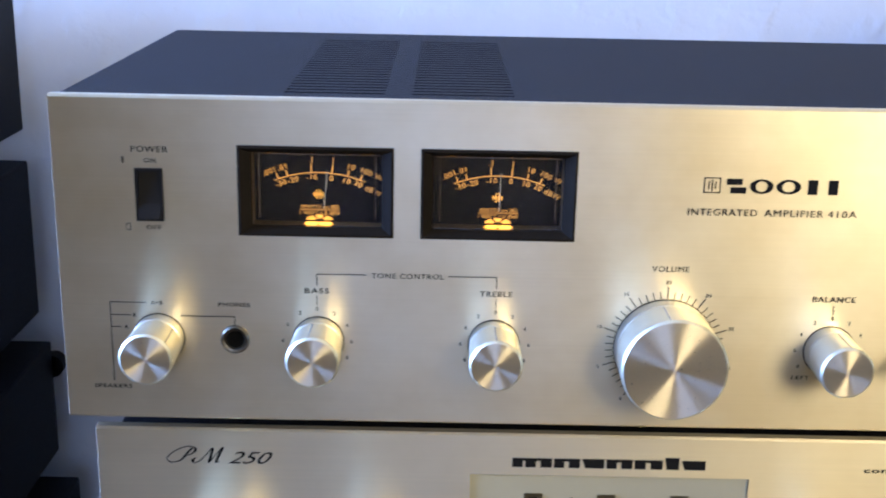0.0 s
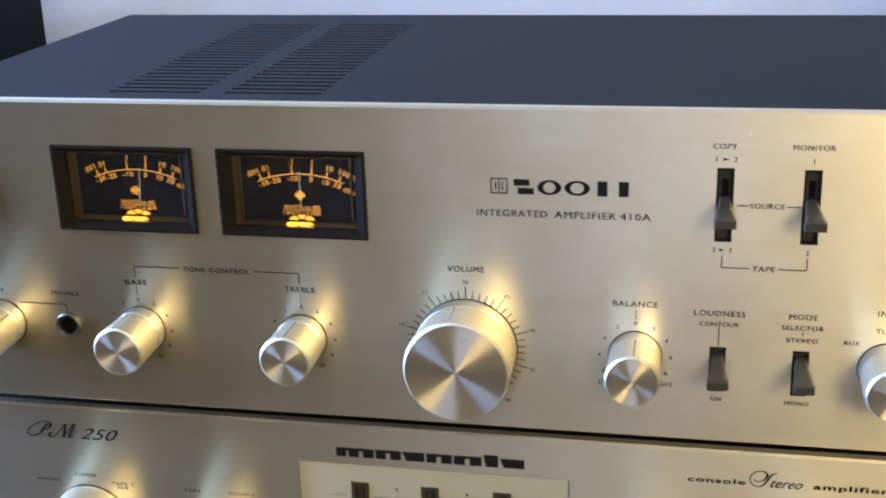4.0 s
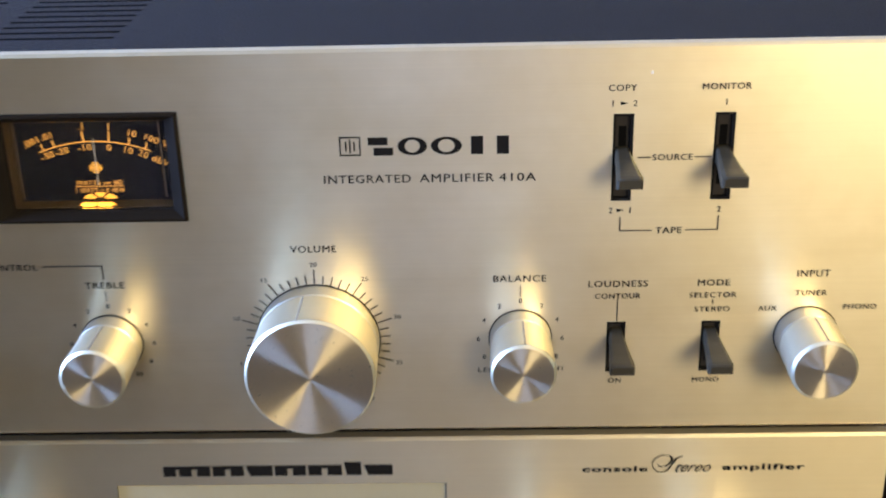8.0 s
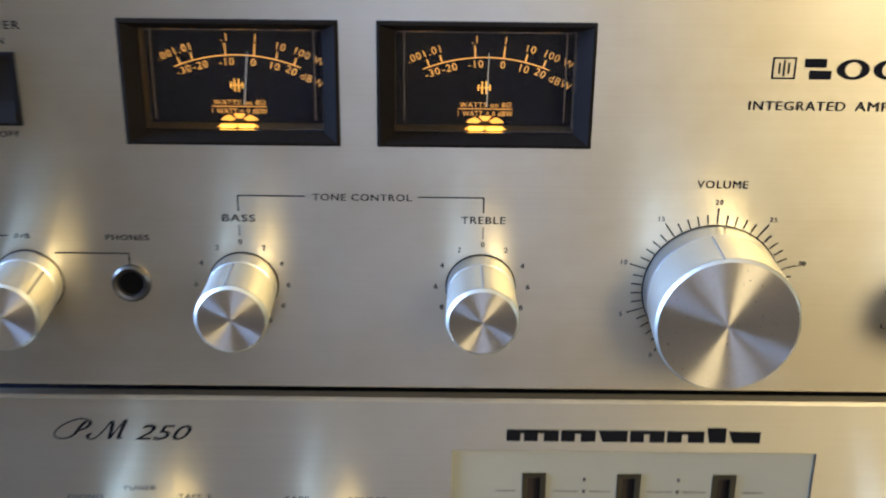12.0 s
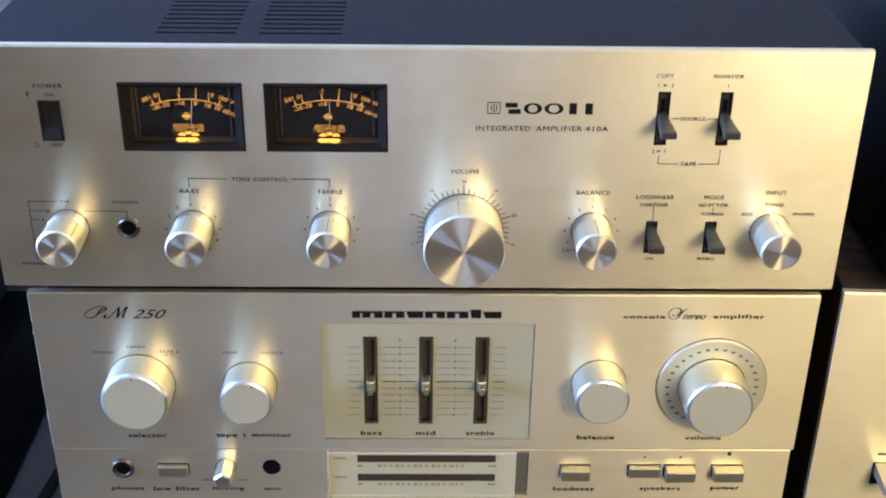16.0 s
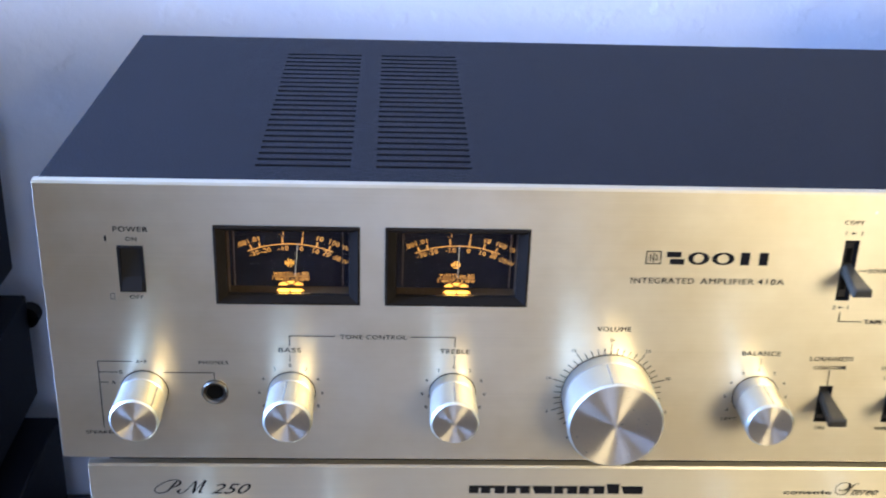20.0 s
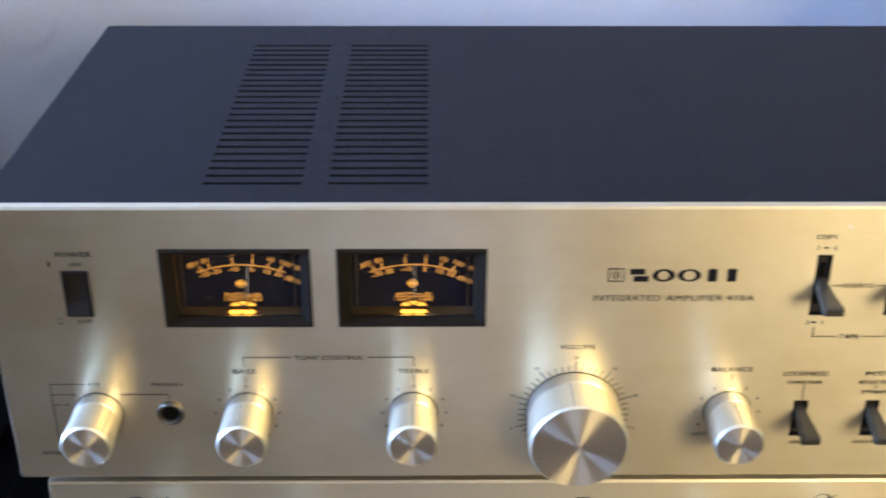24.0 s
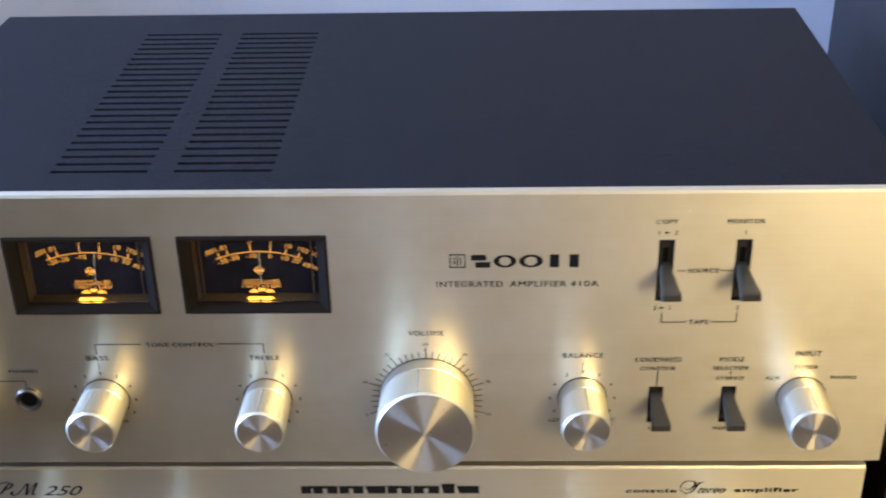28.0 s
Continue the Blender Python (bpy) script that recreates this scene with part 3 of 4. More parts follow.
# power rocker
x0, x1, z0, z1 = SWITCH
sw = part("power_switch", ring_frame(x0, x1, z0, z1, ((0, 0.0036), (0, -0.0010), (0.0009, -0.0010), (0.0009, 0.004))), BLACK, amp, "black rocker switch pressed on")
bm = bmesh.new()
prof = [(z0 + 0.001, -0.0020), (z0 + 0.006, -0.0005), (z0 + 0.010, 0.0000), (z1 - 0.001, 0.0008)]
cols = [[bm.verts.new((x, y, z)) for z, y in prof] for x in (x0 + 0.001, x1 - 0.001)]
base = [[bm.verts.new((x, 0.004, z)) for z, y in prof] for x in (x0 + 0.001, x1 - 0.001)]
for k in range(3):
    bm.faces.new((cols[0][k], cols[1][k], cols[1][k + 1], cols[0][k + 1]))
    for s in (0, 1):
        bm.faces.new((cols[s][k], cols[s][k + 1], base[s][k + 1], base[s][k]))
for k in (0, 3):
    bm.faces.new((cols[0][k], cols[1][k], base[1][k], base[0][k]))
bmesh.ops.recalc_face_normals(bm, faces=bm.faces)
part("rocker", bm, ROCKER, sw)


# knobs: a smooth collar, a finely fluted body, a polished bevel, a spun cap and a milled pointer line
def knob_meshes(r, h, base, neck):
    nr = base * neck
    flutes = 120 if r < 0.012 else 210
    collar = mesh(lathe([(nr, 0.0002), (nr, h * 0.27 - 0.0002), (nr - 0.0003, h * 0.27)], 72), COLLAR)
    body = mesh(lathe([(base * 0.965, h * 0.262), (base, h * 0.285), (r, h - 0.0009)], 2 * flutes, 0.00007), SIDE)
    bevel = mesh(lathe([(r - 0.0001, h - 0.0009), (r - 0.0001, h - 0.0007), (r - 0.0008, h)], 96), SIDE)
    cap = mesh(lathe([(r - 0.0008, h), (r * 0.66, h), (r * 0.33, h), (0.0001, h)], 96), TURNED)
    bm = bmesh.new()
    vs = [bm.verts.new(v) for v in ((-0.00016, -h * 0.30, base * 1.003 + 0.00004), (0.00016, -h * 0.30, base * 1.003 + 0.00004), (0.00016, -h + 0.0009, r + 0.00004), (-0.00016, -h + 0.0009, r + 0.00004),
                                    (-0.00016, -h * 0.30, base - 0.0006), (0.00016, -h * 0.30, base - 0.0006), (0.00016, -h + 0.0009, r - 0.0006), (-0.00016, -h + 0.0009, r - 0.0006))]
    for q in ((0, 1, 2, 3), (0, 1, 5, 4), (2, 3, 7, 6), (1, 2, 6, 5), (3, 0, 4, 7)):
        bm.faces.new([vs[k] for k in q])
    bmesh.ops.recalc_face_normals(bm, faces=bm.faces)
    line = mesh(bm, INK_PALE)
    # pale strip paints the groove's lit side, next to the darker line
    eb = bmesh.new()
    eb.faces.new([eb.verts.new(v) for v in ((-0.00046, -h * 0.30, base + 0.00008), (-0.00016, -h * 0.30, base + 0.00008), (-0.00016, -h + 0.0009, r + 0.00008), (-0.00046, -h + 0.0009, r + 0.00008))])
    edge = mesh(eb, METER_CREAM)
    # thin black ring painted in for the shade at the knob's foot
    gap = mesh(lathe([(nr, 0.0001), (nr + 0.00012, 0.0003), (nr + 0.0003, 0.0001)], 64), SLOT)
    return body, collar, cap, line, gap, edge, bevel


def knob(meshes, x, z, parent, turn=0.0, label="", y=0.0):
    body, collar, cap, line, gap, edge, bevel = meshes
    kb = place("knob", body, parent, (x, y, z), label, turn)
    place("painted_groove_light", edge, kb, (x, y, z), "", turn)
    place("collar", collar, kb, (x, y, z), "", turn)
    place("bevel", bevel, kb, (x, y, z), "", turn)
    place("cap", cap, kb, (x, y, z), "spun aluminium cap", turn)
    place("pointer_line", line, kb, (x, y, z), "", turn)
    place("painted_foot_shade", gap, kb, (x, y, z), "", turn)
    return kb


KZ = 1.0763
SMALL, LARGE = knob_meshes(0.0090, 0.0212, 0.0086, 1.01), knob_meshes(0.0178, 0.0220, 0.0173, 1.005)
knob(SMALL, -0.0947, KZ, amp, 48, "turned aluminium knob")
knob(SMALL, -0.0397, KZ, amp, -8, "turned aluminium knob")
knob(SMALL, 0.0210, KZ, amp, 0, "turned aluminium knob")
knob(LARGE, 0.0800, KZ, amp, -8, "large turned aluminium volume knob")
knob(SMALL, 0.1372, KZ, amp, 3, "turned aluminium knob")
knob(SMALL, 0.2173, KZ, amp, 2, "turned aluminium knob")


# headphone socket
def socket(x, z, parent, r, y=0.0, ring=None, label="chrome rimmed headphone socket"):
    sk = place("headphone_socket", mesh(lathe([(r, 0.0), (r, 0.0012), (r * 0.88, 0.0018), (r * 0.70, 0.0015), (r * 0.62, 0.0006)], 40), ring or RIM), parent, (x, y, z), label)
    place("hole", mesh(lathe([(r * 0.66, 0.0010), (r * 0.62, 0.0004), (0.00005, 0.0003)], 40), SLOT), sk, (x, y, z))
    return sk


socket(-0.0683, 1.0765, amp, 0.0050)


# slot levers
def lever_switch(slot, zl, parent):
    x0, x1, z0, z1 = slot
    ls = part("lever_switch", ring_frame(x0, x1, z0, z1, ((0, 0.0036), (0, 0.0002), (0.0007, 0.0002), (0.0007, 0.0030))), BLACK, parent, "black slot with a lever")
    part("slot_bed", block(x0 + 0.0003, x1 - 0.0003, 0.0018, 0.0036, z0 + 0.0003, z1 - 0.0003), BED, ls, "grey brown slot bed")
    c, hz = (x0 + x1) / 2, (z1 - z0) * 0.34
    part("slit", block(c - 0.0010, c + 0.0010, 0.0016, 0.0019, (z0 + z1) / 2 - hz, (z0 + z1) / 2 + hz), SLOT, ls)
    bm = bmesh.new()
    sect = ((0.0030, 0.0019, zl + 0.0010, 0.0021), (-0.0020, 0.0020, zl + 0.0006, 0.0019), (-0.0060, 0.0024, zl + 0.0002, 0.0017), (-0.0120, 0.0030, zl - 0.0003, 0.0016), (-0.0158, 0.0034, zl - 0.0006, 0.0017), (-0.0169, 0.0033, zl - 0.0006, 0.0015), (-0.0173, 0.0028, zl - 0.0006, 0.0011))
    rings = []
    for y, w, z, h in sect:
        rings.append([bm.verts.new(v) for v in ((c - w, y, z - h), (c + w, y, z - h), (c + w, y, z + h * 0.7), (c + w * 0.7, y, z + h), (c - w * 0.7, y, z + h), (c - w, y, z + h * 0.7))])
    for a, b in zip(rings, rings[1:]):
        for k in range(6):
            bm.faces.new((a[k], a[(k + 1) % 6], b[(k + 1) % 6], b[k]))
    bm.faces.new(rings[-1])
    bm.faces.new(rings[0][::-1])
    bmesh.ops.recalc_face_normals(bm, faces=bm.faces)
    part("lever", bm, LEVER, ls, "dark olive plastic lever")


for s in TAPES:
    lever_switch(s, 1.1296, amp)
for s in LOWER:
    lever_switch(s, 1.0755, amp)

part("nick", block(0.1706, 0.1711, -0.0002, 0.0001, 1.1527, 1.1536, 0.0001), WHITEWOOD, amp, "tiny bright nick")

# printing on the upper faceplate
T = lettering
T("POWER", -0.0950, 1.1428, amp, width=0.0122, height=0.0020)
T("ON", -0.0950, 1.1390, amp, width=0.0038, height=0.0015)
T("OFF", -0.0946, 1.1160, amp, width=0.0050, height=0.0015)
bars("position_mark", [(-0.1043, -0.1037, 1.1380, 1.1402)], amp)
bars("position_mark", [(-0.1040, -0.1024, 1.1171, 1.1173), (-0.1040, -0.1024, 1.1149, 1.1151), (-0.1040, -0.1038, 1.1149, 1.1173), (-0.1026, -0.1024, 1.1149, 1.1173)], amp, material=INK_SOFT)
strokes("bracket", [(-0.1110, 1.0892, -0.1110, 1.0602), (-0.1110, 1.0892, -0.0985, 1.0892), (-0.1110, 1.0846, -0.1040, 1.0846), (-0.1110, 1.0802, -0.1076, 1.0802)], amp, 0.00016)
strokes("bracket", [(-0.0870, 1.0846, -0.0684, 1.0846), (-0.0684, 1.0846, -0.0684, 1.0815)], amp, 0.00016)
T("A+B", -0.0950, 1.0892, amp, height=0.0014)
T("B", -0.1028, 1.0846, amp, height=0.0014)
T("A", -0.1058, 1.0802, amp, height=0.0014)
T("SPEAKERS", -0.1115, 1.0582, amp, width=0.0130, height=0.0015)
T("PHONES", -0.0684, 1.0890, amp, width=0.0108, height=0.0015)
strokes("bracket", [(-0.0400, 1.0965, -0.0400, 1.1006), (-0.0400, 1.1006, -0.0232, 1.1006), (0.0049, 1.1006, 0.0213, 1.1006), (0.0213, 1.1006, 0.0213, 1.0965)], amp, 0.00016)
T("TONE CONTROL", -0.0090, 1.1004, amp, width=0.0246, height=0.0018)
T("BASS", -0.0400, 1.0946, amp, width=0.0082, height=0.0019)
T("TREBLE", 0.0213, 1.0946, amp, width=0.0110, height=0.0019)
T("VOLUME", 0.0803, 1.1048, amp, width=0.0126, height=0.0020)
T("BALANCE", 0.1370, 1.0950, amp, width=0.0146, height=0.0020)
T("INPUT", 0.2178, 1.0954, amp, width=0.0090, height=0.0020)
T("TUNER", 0.2176, 1.0894, amp, width=0.0088, height=0.0016)
T("AUX", 0.2060, 1.0848, amp, width=0.0052, height=0.0015)
T("PHONO", 0.2315, 1.0850, amp, width=0.0092, height=0.0015)
T("LEFT", 0.1282, 1.0662, amp, width=0.0060, height=0.0014)
T("RIGHT", 0.1465, 1.0664, amp, width=0.0066, height=0.0014)
T("COPY", 0.1634, 1.1492, amp, width=0.0072, height=0.0017)
T("1", 0.1610, 1.1450, amp, height=0.0016)
T("2", 0.1668, 1.1450, amp, height=0.0016)
T("2", 0.1614, 1.1150, amp, height=0.0016)
T("1", 0.1666, 1.1150, amp, height=0.0016)
for z in (1.1450, 1.1150):
    bm = bmesh.new()
    bm.faces.new([bm.verts.new(v) for v in ((0.1630, -0.0003, z - 0.0005), (0.1650, -0.0003, z), (0.1630, -0.0003, z + 0.0005))])
    part("arrow", bm, INK, amp)
T("MONITOR", 0.1902, 1.1492, amp, width=0.0126, height=0.0017)
T("1", 0.1904, 1.1450, amp, height=0.0016)
T("2", 0.1904, 1.1150, amp, height=0.0016)
T("SOURCE", 0.1772, 1.1300, amp, width=0.0106, height=0.0017)
strokes("bracket", [(0.1680, 1.1300, 0.1714, 1.1300), (0.1830, 1.1300, 0.1872, 1.1300)], amp, 0.00016)
T("TAPE", 0.1772, 1.1090, amp, width=0.0070, height=0.0018)
strokes("bracket", [(0.1640, 1.1130, 0.1640, 1.1090), (0.1640, 1.1090, 0.1728, 1.1090), (0.1816, 1.1090, 0.1904, 1.1090), (0.1904, 1.1090, 0.1904, 1.1130)], amp, 0.00016)
T("LOUDNESS", 0.1642, 1.0930, amp, width=0.0164, height=0.0019)
T("CONTOUR", 0.1642, 1.0892, amp, width=0.0126, height=0.0016)
strokes("bracket", [(0.1642, 1.0883, 0.1642, 1.0814), (0.1906, 1.0878, 0.1906, 1.0864)], amp, 0.00016)
T("ON", 0.1642, 1.0622, amp, width=0.0036, height=0.0015)
T("MODE", 0.1906, 1.0930, amp, width=0.0088, height=0.0019)
T("SELECTOR", 0.1906, 1.0892, amp, width=0.0130, height=0.0016)
T("STEREO", 0.1906, 1.0848, amp, width=0.0098, height=0.0015)
T("MONO", 0.1902, 1.0622, amp, width=0.0076, height=0.0015)
T("INTEGRATED", 0.0962, 1.1251, amp, width=0.0232, height=0.0023)
T("AMPLIFIER", 0.1201, 1.1251, amp, width=0.0198, height=0.0023)
T("410A", 0.1363, 1.1251, amp, width=0.0098, height=0.0023)
for cx, tenth in ((-0.0400, True), (0.0213, True), (0.1372, False)):
    for k, body in enumerate(("0", "2", "4", "6", "8")):
        for side in ((-1, 1) if k else (1,)):
            a = radians(90 - side * 30 * k)
            T(body, cx + 0.0118 * math.cos(a), KZ + 0.0118 * math.sin(a), amp, height=0.0014)
    if tenth:
        for side in (-1, 1):
            a = radians(90 - side * 148)
            T("10", cx + 0.0120 * math.cos(a), KZ + 0.0120 * math.sin(a), amp, height=0.0014)
    strokes("bracket", [(cx, 1.0928, cx, 1.0896)], amp, 0.00012, material=INK_SOFT)
ticks = []
for k in range(41):
    a = radians(234 - 7.2 * k)
    r1 = 0.0222 if k % 5 == 0 else 0.0205
    ticks.append((0.0800 + 0.0179 * math.cos(a), KZ + 0.0179 * math.sin(a), 0.0800 + r1 * math.cos(a), KZ + r1 * math.sin(a)))
    if k % 5 == 0:
        T(str(k), 0.0800 + 0.0238 * math.cos(a), KZ + 0.0238 * math.sin(a), amp, height=0.0013, material=INK_SOFT)
for tick in ticks:
    strokes("volume_tick", [tick], amp, 0.00017)
# maker's mark: a framed device and five plain shapes
part("mark_frame", plate(0.0892, 0.0948, 1.1317, 1.1370, -0.0003, 0.0002, [(0.08955, 0.09445, 1.13205, 1.13665)], 0.00001), INK, amp)
for x, h in ((0.0909, 0.0013), (0.0920, 0.0019), (0.0931, 0.0013)):
    bars("mark_stroke", [(x - 0.0002, x + 0.0002, 1.13435 - h, 1.13435 + h)], amp)


def ellipse_ring(cx, cz, rx, rz, wx, wz, y, n=32):
    bm = bmesh.new()
    ring = [[bm.verts.new((cx + a * math.cos(2 * math.pi * k / n), y, cz + b * math.sin(2 * math.pi * k / n))) for k in range(n)] for a, b in ((rx, rz), (rx - wx, rz - wz))]
    for k in range(n):
        bm.faces.new((ring[0][k], ring[0][(k + 1) % n], ring[1][(k + 1) % n], ring[1][k]))
    return bm


MARK_Z, MARK_H = 1.1342, 0.0025
for x0, x1 in ((0.1046, 0.1124), (0.1134, 0.1216)):
    part("maker_mark", ellipse_ring((x0 + x1) / 2, MARK_Z, (x1 - x0) / 2, MARK_H, 0.0019, 0.0007, -0.0003), INK, amp)
for x0, x1, z0, z1 in ((0.0968, 0.1020, 0.0004, MARK_H), (0.0982, 0.1034, -MARK_H, -0.0004), (0.1240, 0.1272, -MARK_H, MARK_H), (0.1308, 0.1340, -MARK_H, MARK_H)):
    bars("maker_mark", [(x0, x1, MARK_Z + z0, MARK_Z + z1)], amp)

# ---- the lower amplifier ----
BX0, BX1, BZ0, BZ1, BY = -0.1200, 0.2475, 0.9145, 1.0405, 0.004
amp2 = thing("console_amplifier", (0.061, 0.1, 0.9125), "champagne aluminium stereo console amplifier with sliders under the top amplifier", "amplifier")
SL = ((0.0342, 0.0408), (0.0607, 0.0673), (0.0874, 0.0940))
SEAM = 0.9512
EQ = (0.0143, 0.1150, 0.9582, 1.0245)
VU = (0.0150, 0.1156, 0.9210, 0.9492)
part("faceplate", plate(BX0, BX1, SEAM, BZ1, BY, 0.004, [EQ]), PANEL_B, amp2, "satin champagne aluminium")
part("lower_faceplate", plate(BX0, BX1 - 0.0012, BZ0, SEAM - 0.0003, BY + 0.0006, 0.004, [VU], 0.0002), PANEL_B, amp2)
part("case", block(BX0 + 0.006, BX1 - 0.006, BY + 0.006, 0.250, BZ0 + 0.004, BZ1 - 0.003, 0.001), COVER, amp2, "charcoal steel case")
for x in (-0.09, 0.215):
    for y in (0.03, 0.22):
        part("foot", block(x - 0.012, x + 0.012, y - 0.012, y + 0.012, 0.9122, BZ0 + 0.0045, 0.001), RUBBER, amp2)
# slider plate
ep = part("slider_plate", plate(*EQ, BY + 0.0006, 0.003, [(a, b, 0.967, 1.017) for a, b in SL], 0.0002), CREAM, amp2, "cream slider plate")
strokes("plate_edge", [(EQ[1], EQ[2], EQ[1], EQ[3]), (EQ[0], EQ[2], EQ[1], EQ[2])], ep, 0.00016, BY - 0.0002, INK_SOFT)
for a, b in SL:
    sl = part("slider", ring_frame(a, b, 0.967, 1.017, ((0, BY + 0.003), (0, BY + 0.0002), (0.0015, BY + 0.0003), (0.0016, BY + 0.003))), DARKMETAL, amp2, "slot with a small metal slider")
    part("slot_bed", block(a + 0.0004, b - 0.0004, BY + 0.0032, BY + 0.0036, 0.9674, 1.0166), SLOT_BROWN, sl)
    c = (a + b) / 2
    bm = block(c - 0.0022, c + 0.0022, BY - 0.0045, BY + 0.0030, 0.9885, 0.9945, 0.0006)
    block(c - 0.0012, c + 0.0012, BY - 0.0085, BY - 0.0040, 0.9893, 0.9935, 0.0005, bm=bm)
    part("slider_cap", bm, BUTTON, sl)
seg = ((0.0265, 0.0325), (0.0430, 0.0500), (0.0530, 0.0590), (0.0692, 0.0763), (0.0793, 0.0858), (0.0960, 0.1020))
lines = [(a, 0.9722 + 0.0039 * k, b, 0.9722 + 0.0039 * k) for a, b in seg for k in range(11) if k != 5]
strokes("slider_scale", lines, ep, 0.00013, BY + 0.0003, INK_SOFT)
strokes("slider_centre_line", [(a, 0.9917, b, 0.9917) for a, b in seg], ep, 0.00020, BY + 0.0003, INK)
bars("slider_figures", [(x - 0.0004, x + 0.0004, 0.9717 + 0.0039 * k, 0.9727 + 0.0039 * k) for x in (0.0515, 0.0778) for k in range(12)], ep, BY + 0.0002, INK_SOFT)
# level meter
vp = part("level_meter", plate(VU[0], VU[1] - 0.0062, VU[2], VU[3], BY + 0.0002, 0.003, [], 0.0008), METER_CREAM, amp2, "cream level meter with two dark bars")
part("level_window", block(0.0300, 0.0990, BY - 0.0003, BY + 0.0001, 0.9436, 0.9479, 0.0002), SLOT_BROWN, vp)
part("level_window", block(0.0300, 0.0990, BY - 0.0003, BY + 0.0001, 0.9318, 0.9361, 0.0002), SLOT_BROWN, vp)
# yellow strips paint the glow along two edges of the plate
part("painted_plate_glow", block(VU[0] - 0.0002, VU[0] + 0.0014, BY - 0.0006, BY + 0.002, VU[2], VU[3], 0.0004), EDGE_LIGHT, vp)
part("painted_plate_glow", block(VU[0], VU[1] - 0.0064, BY - 0.0006, BY + 0.002, VU[2] - 0.0004, VU[2] + 0.0014, 0.0004), EDGE_LIGHT, vp)
bm = block(VU[1] - 0.0058, VU[1], BY + 0.0016, BY + 0.003, VU[2], VU[3], 0.0004)
part("meter_end", bm, ENDSTRIP, vp)
for z in (0.9412, 0.9296):
    bars("small_print", [(0.0400 + 0.0030 * k, 0.0400 + 0.0030 * k + 0.0012 + 0.0008 * (k % 3 == 0), z - 0.0005, z + 0.0005) for k in range(15)] + [(0.0300, 0.0322, z - 0.0005, z + 0.0005), (0.0955, 0.0995, z - 0.0005, z + 0.0005)], vp, BY - 0.0002, INK_PALE)
for z in (0.9458, 0.9340):
    bars("small_print", [(0.0185 + 0.0013 * k, 0.0194 + 0.0013 * k, z - 0.0005, z + 0.0005) for k in range(5)], vp, BY - 0.0002, INK_PALE)


# satin knobs with a polished bevel
def satin_meshes(r, h):
    body = mesh(lathe([(r * 1.02, 0), (r * 1.02, 0.0012), (r, 0.0012), (r, h - 0.0016)], 72), SIDE)
    rim = mesh(lathe([(r, h - 0.0016), (r - 0.0005, h - 0.0006), (r - 0.0014, h)], 72), COLLAR)
    face = mesh(lathe([(r - 0.0014, h), (0.00005, h)], 72), SATIN)
    notch = mesh(block(-0.00030, 0.00030, -(h + 0.0001), -h + 0.0012, r - 0.0030, r - 0.0014), INK_PALE)
    # shade round the foot, drawn as a black ring
    gap = mesh(lathe([(r * 1.02, 0.0001), (r * 1.02 + 0.00012, 0.0003), (r * 1.02 + 0.0003, 0.0001)], 64), SLOT)
    return body, rim, face, notch, gap


def satin_knob(meshes, x, z, parent, turn=0.0, y=BY):
    body, rim, face, notch, gap = meshes
    kb = place("knob", body, parent, (x, y, z), "satin aluminium knob with polished bevel", turn)
    for name, me in (("rim", rim), ("face", face), ("pointer_notch", notch), ("painted_foot_shade", gap)):
        place(name, me, kb, (x, y, z), "", turn)


BIG, MID, MID2, VOL = satin_meshes(0.0158, 0.0172), satin_meshes(0.0124, 0.0165), satin_meshes(0.0128, 0.0172), satin_meshes(0.0158, 0.0195)
satin_knob(BIG, -0.0725, 0.9905, amp2, 0)
satin_knob(MID, -0.0205, 0.9900, amp2, 18)
satin_knob(MID2, 0.1472, 0.9915, amp2, 5)
RC = (0.2018, 0.9903)
vr = place("volume_ring", mesh(lathe([(0.0266, 0), (0.0266, 0.0010), (0.0258, 0.0016), (0.0165, 0.0016)], 96), SATIN), amp2, (RC[0], BY, RC[1]), "raised dial ring round the volume knob")
place("ring_gap", mesh(lathe([(0.0265, 0.0001), (0.0267, 0.0003), (0.0269, 0.0001)], 96), INK_SOFT), vr, (RC[0], BY, RC[1]))
bm = bmesh.new()
for k in range(27):
    a = radians(236 - 11.2 * k)
    x, z = RC[0] + 0.0215 * math.cos(a), RC[1] + 0.0215 * math.sin(a)
    block(x - 0.0009, x + 0.0009, BY - 0.0018, BY - 0.0017, z - 0.0005, z + 0.0005, bm=bm)
part("dial_figures", bm, INK_DIAL, vr)
satin_knob(VOL, RC[0], RC[1], amp2, 6, BY - 0.0016)

LY = BY + 0.0006
socket(-0.0870, 0.9392, amp2, 0.0056, LY, RIM, "dark rimmed headphone socket")
mic = place("mic_socket", mesh(lathe([(0.0046, 0.0001), (0.0043, 0.0004), (0.00005, 0.0002)], 40), SLOT), amp2, (-0.0130, LY, 0.9398), "black microphone socket")


def push_button(x0, x1, depth, parent):
    pb = part("push_button", block(x0, x1, LY - depth, LY, 0.9353, 0.9415, 0.0005), BUTTON, parent, "rectangular metal push button")
    part("button_gap", ring_frame(x0 - 0.0005, x1 + 0.0005, 0.9347, 0.9421, ((0, LY - 0.0001), (0.0006, LY - 0.0002))), SLOT, pb)


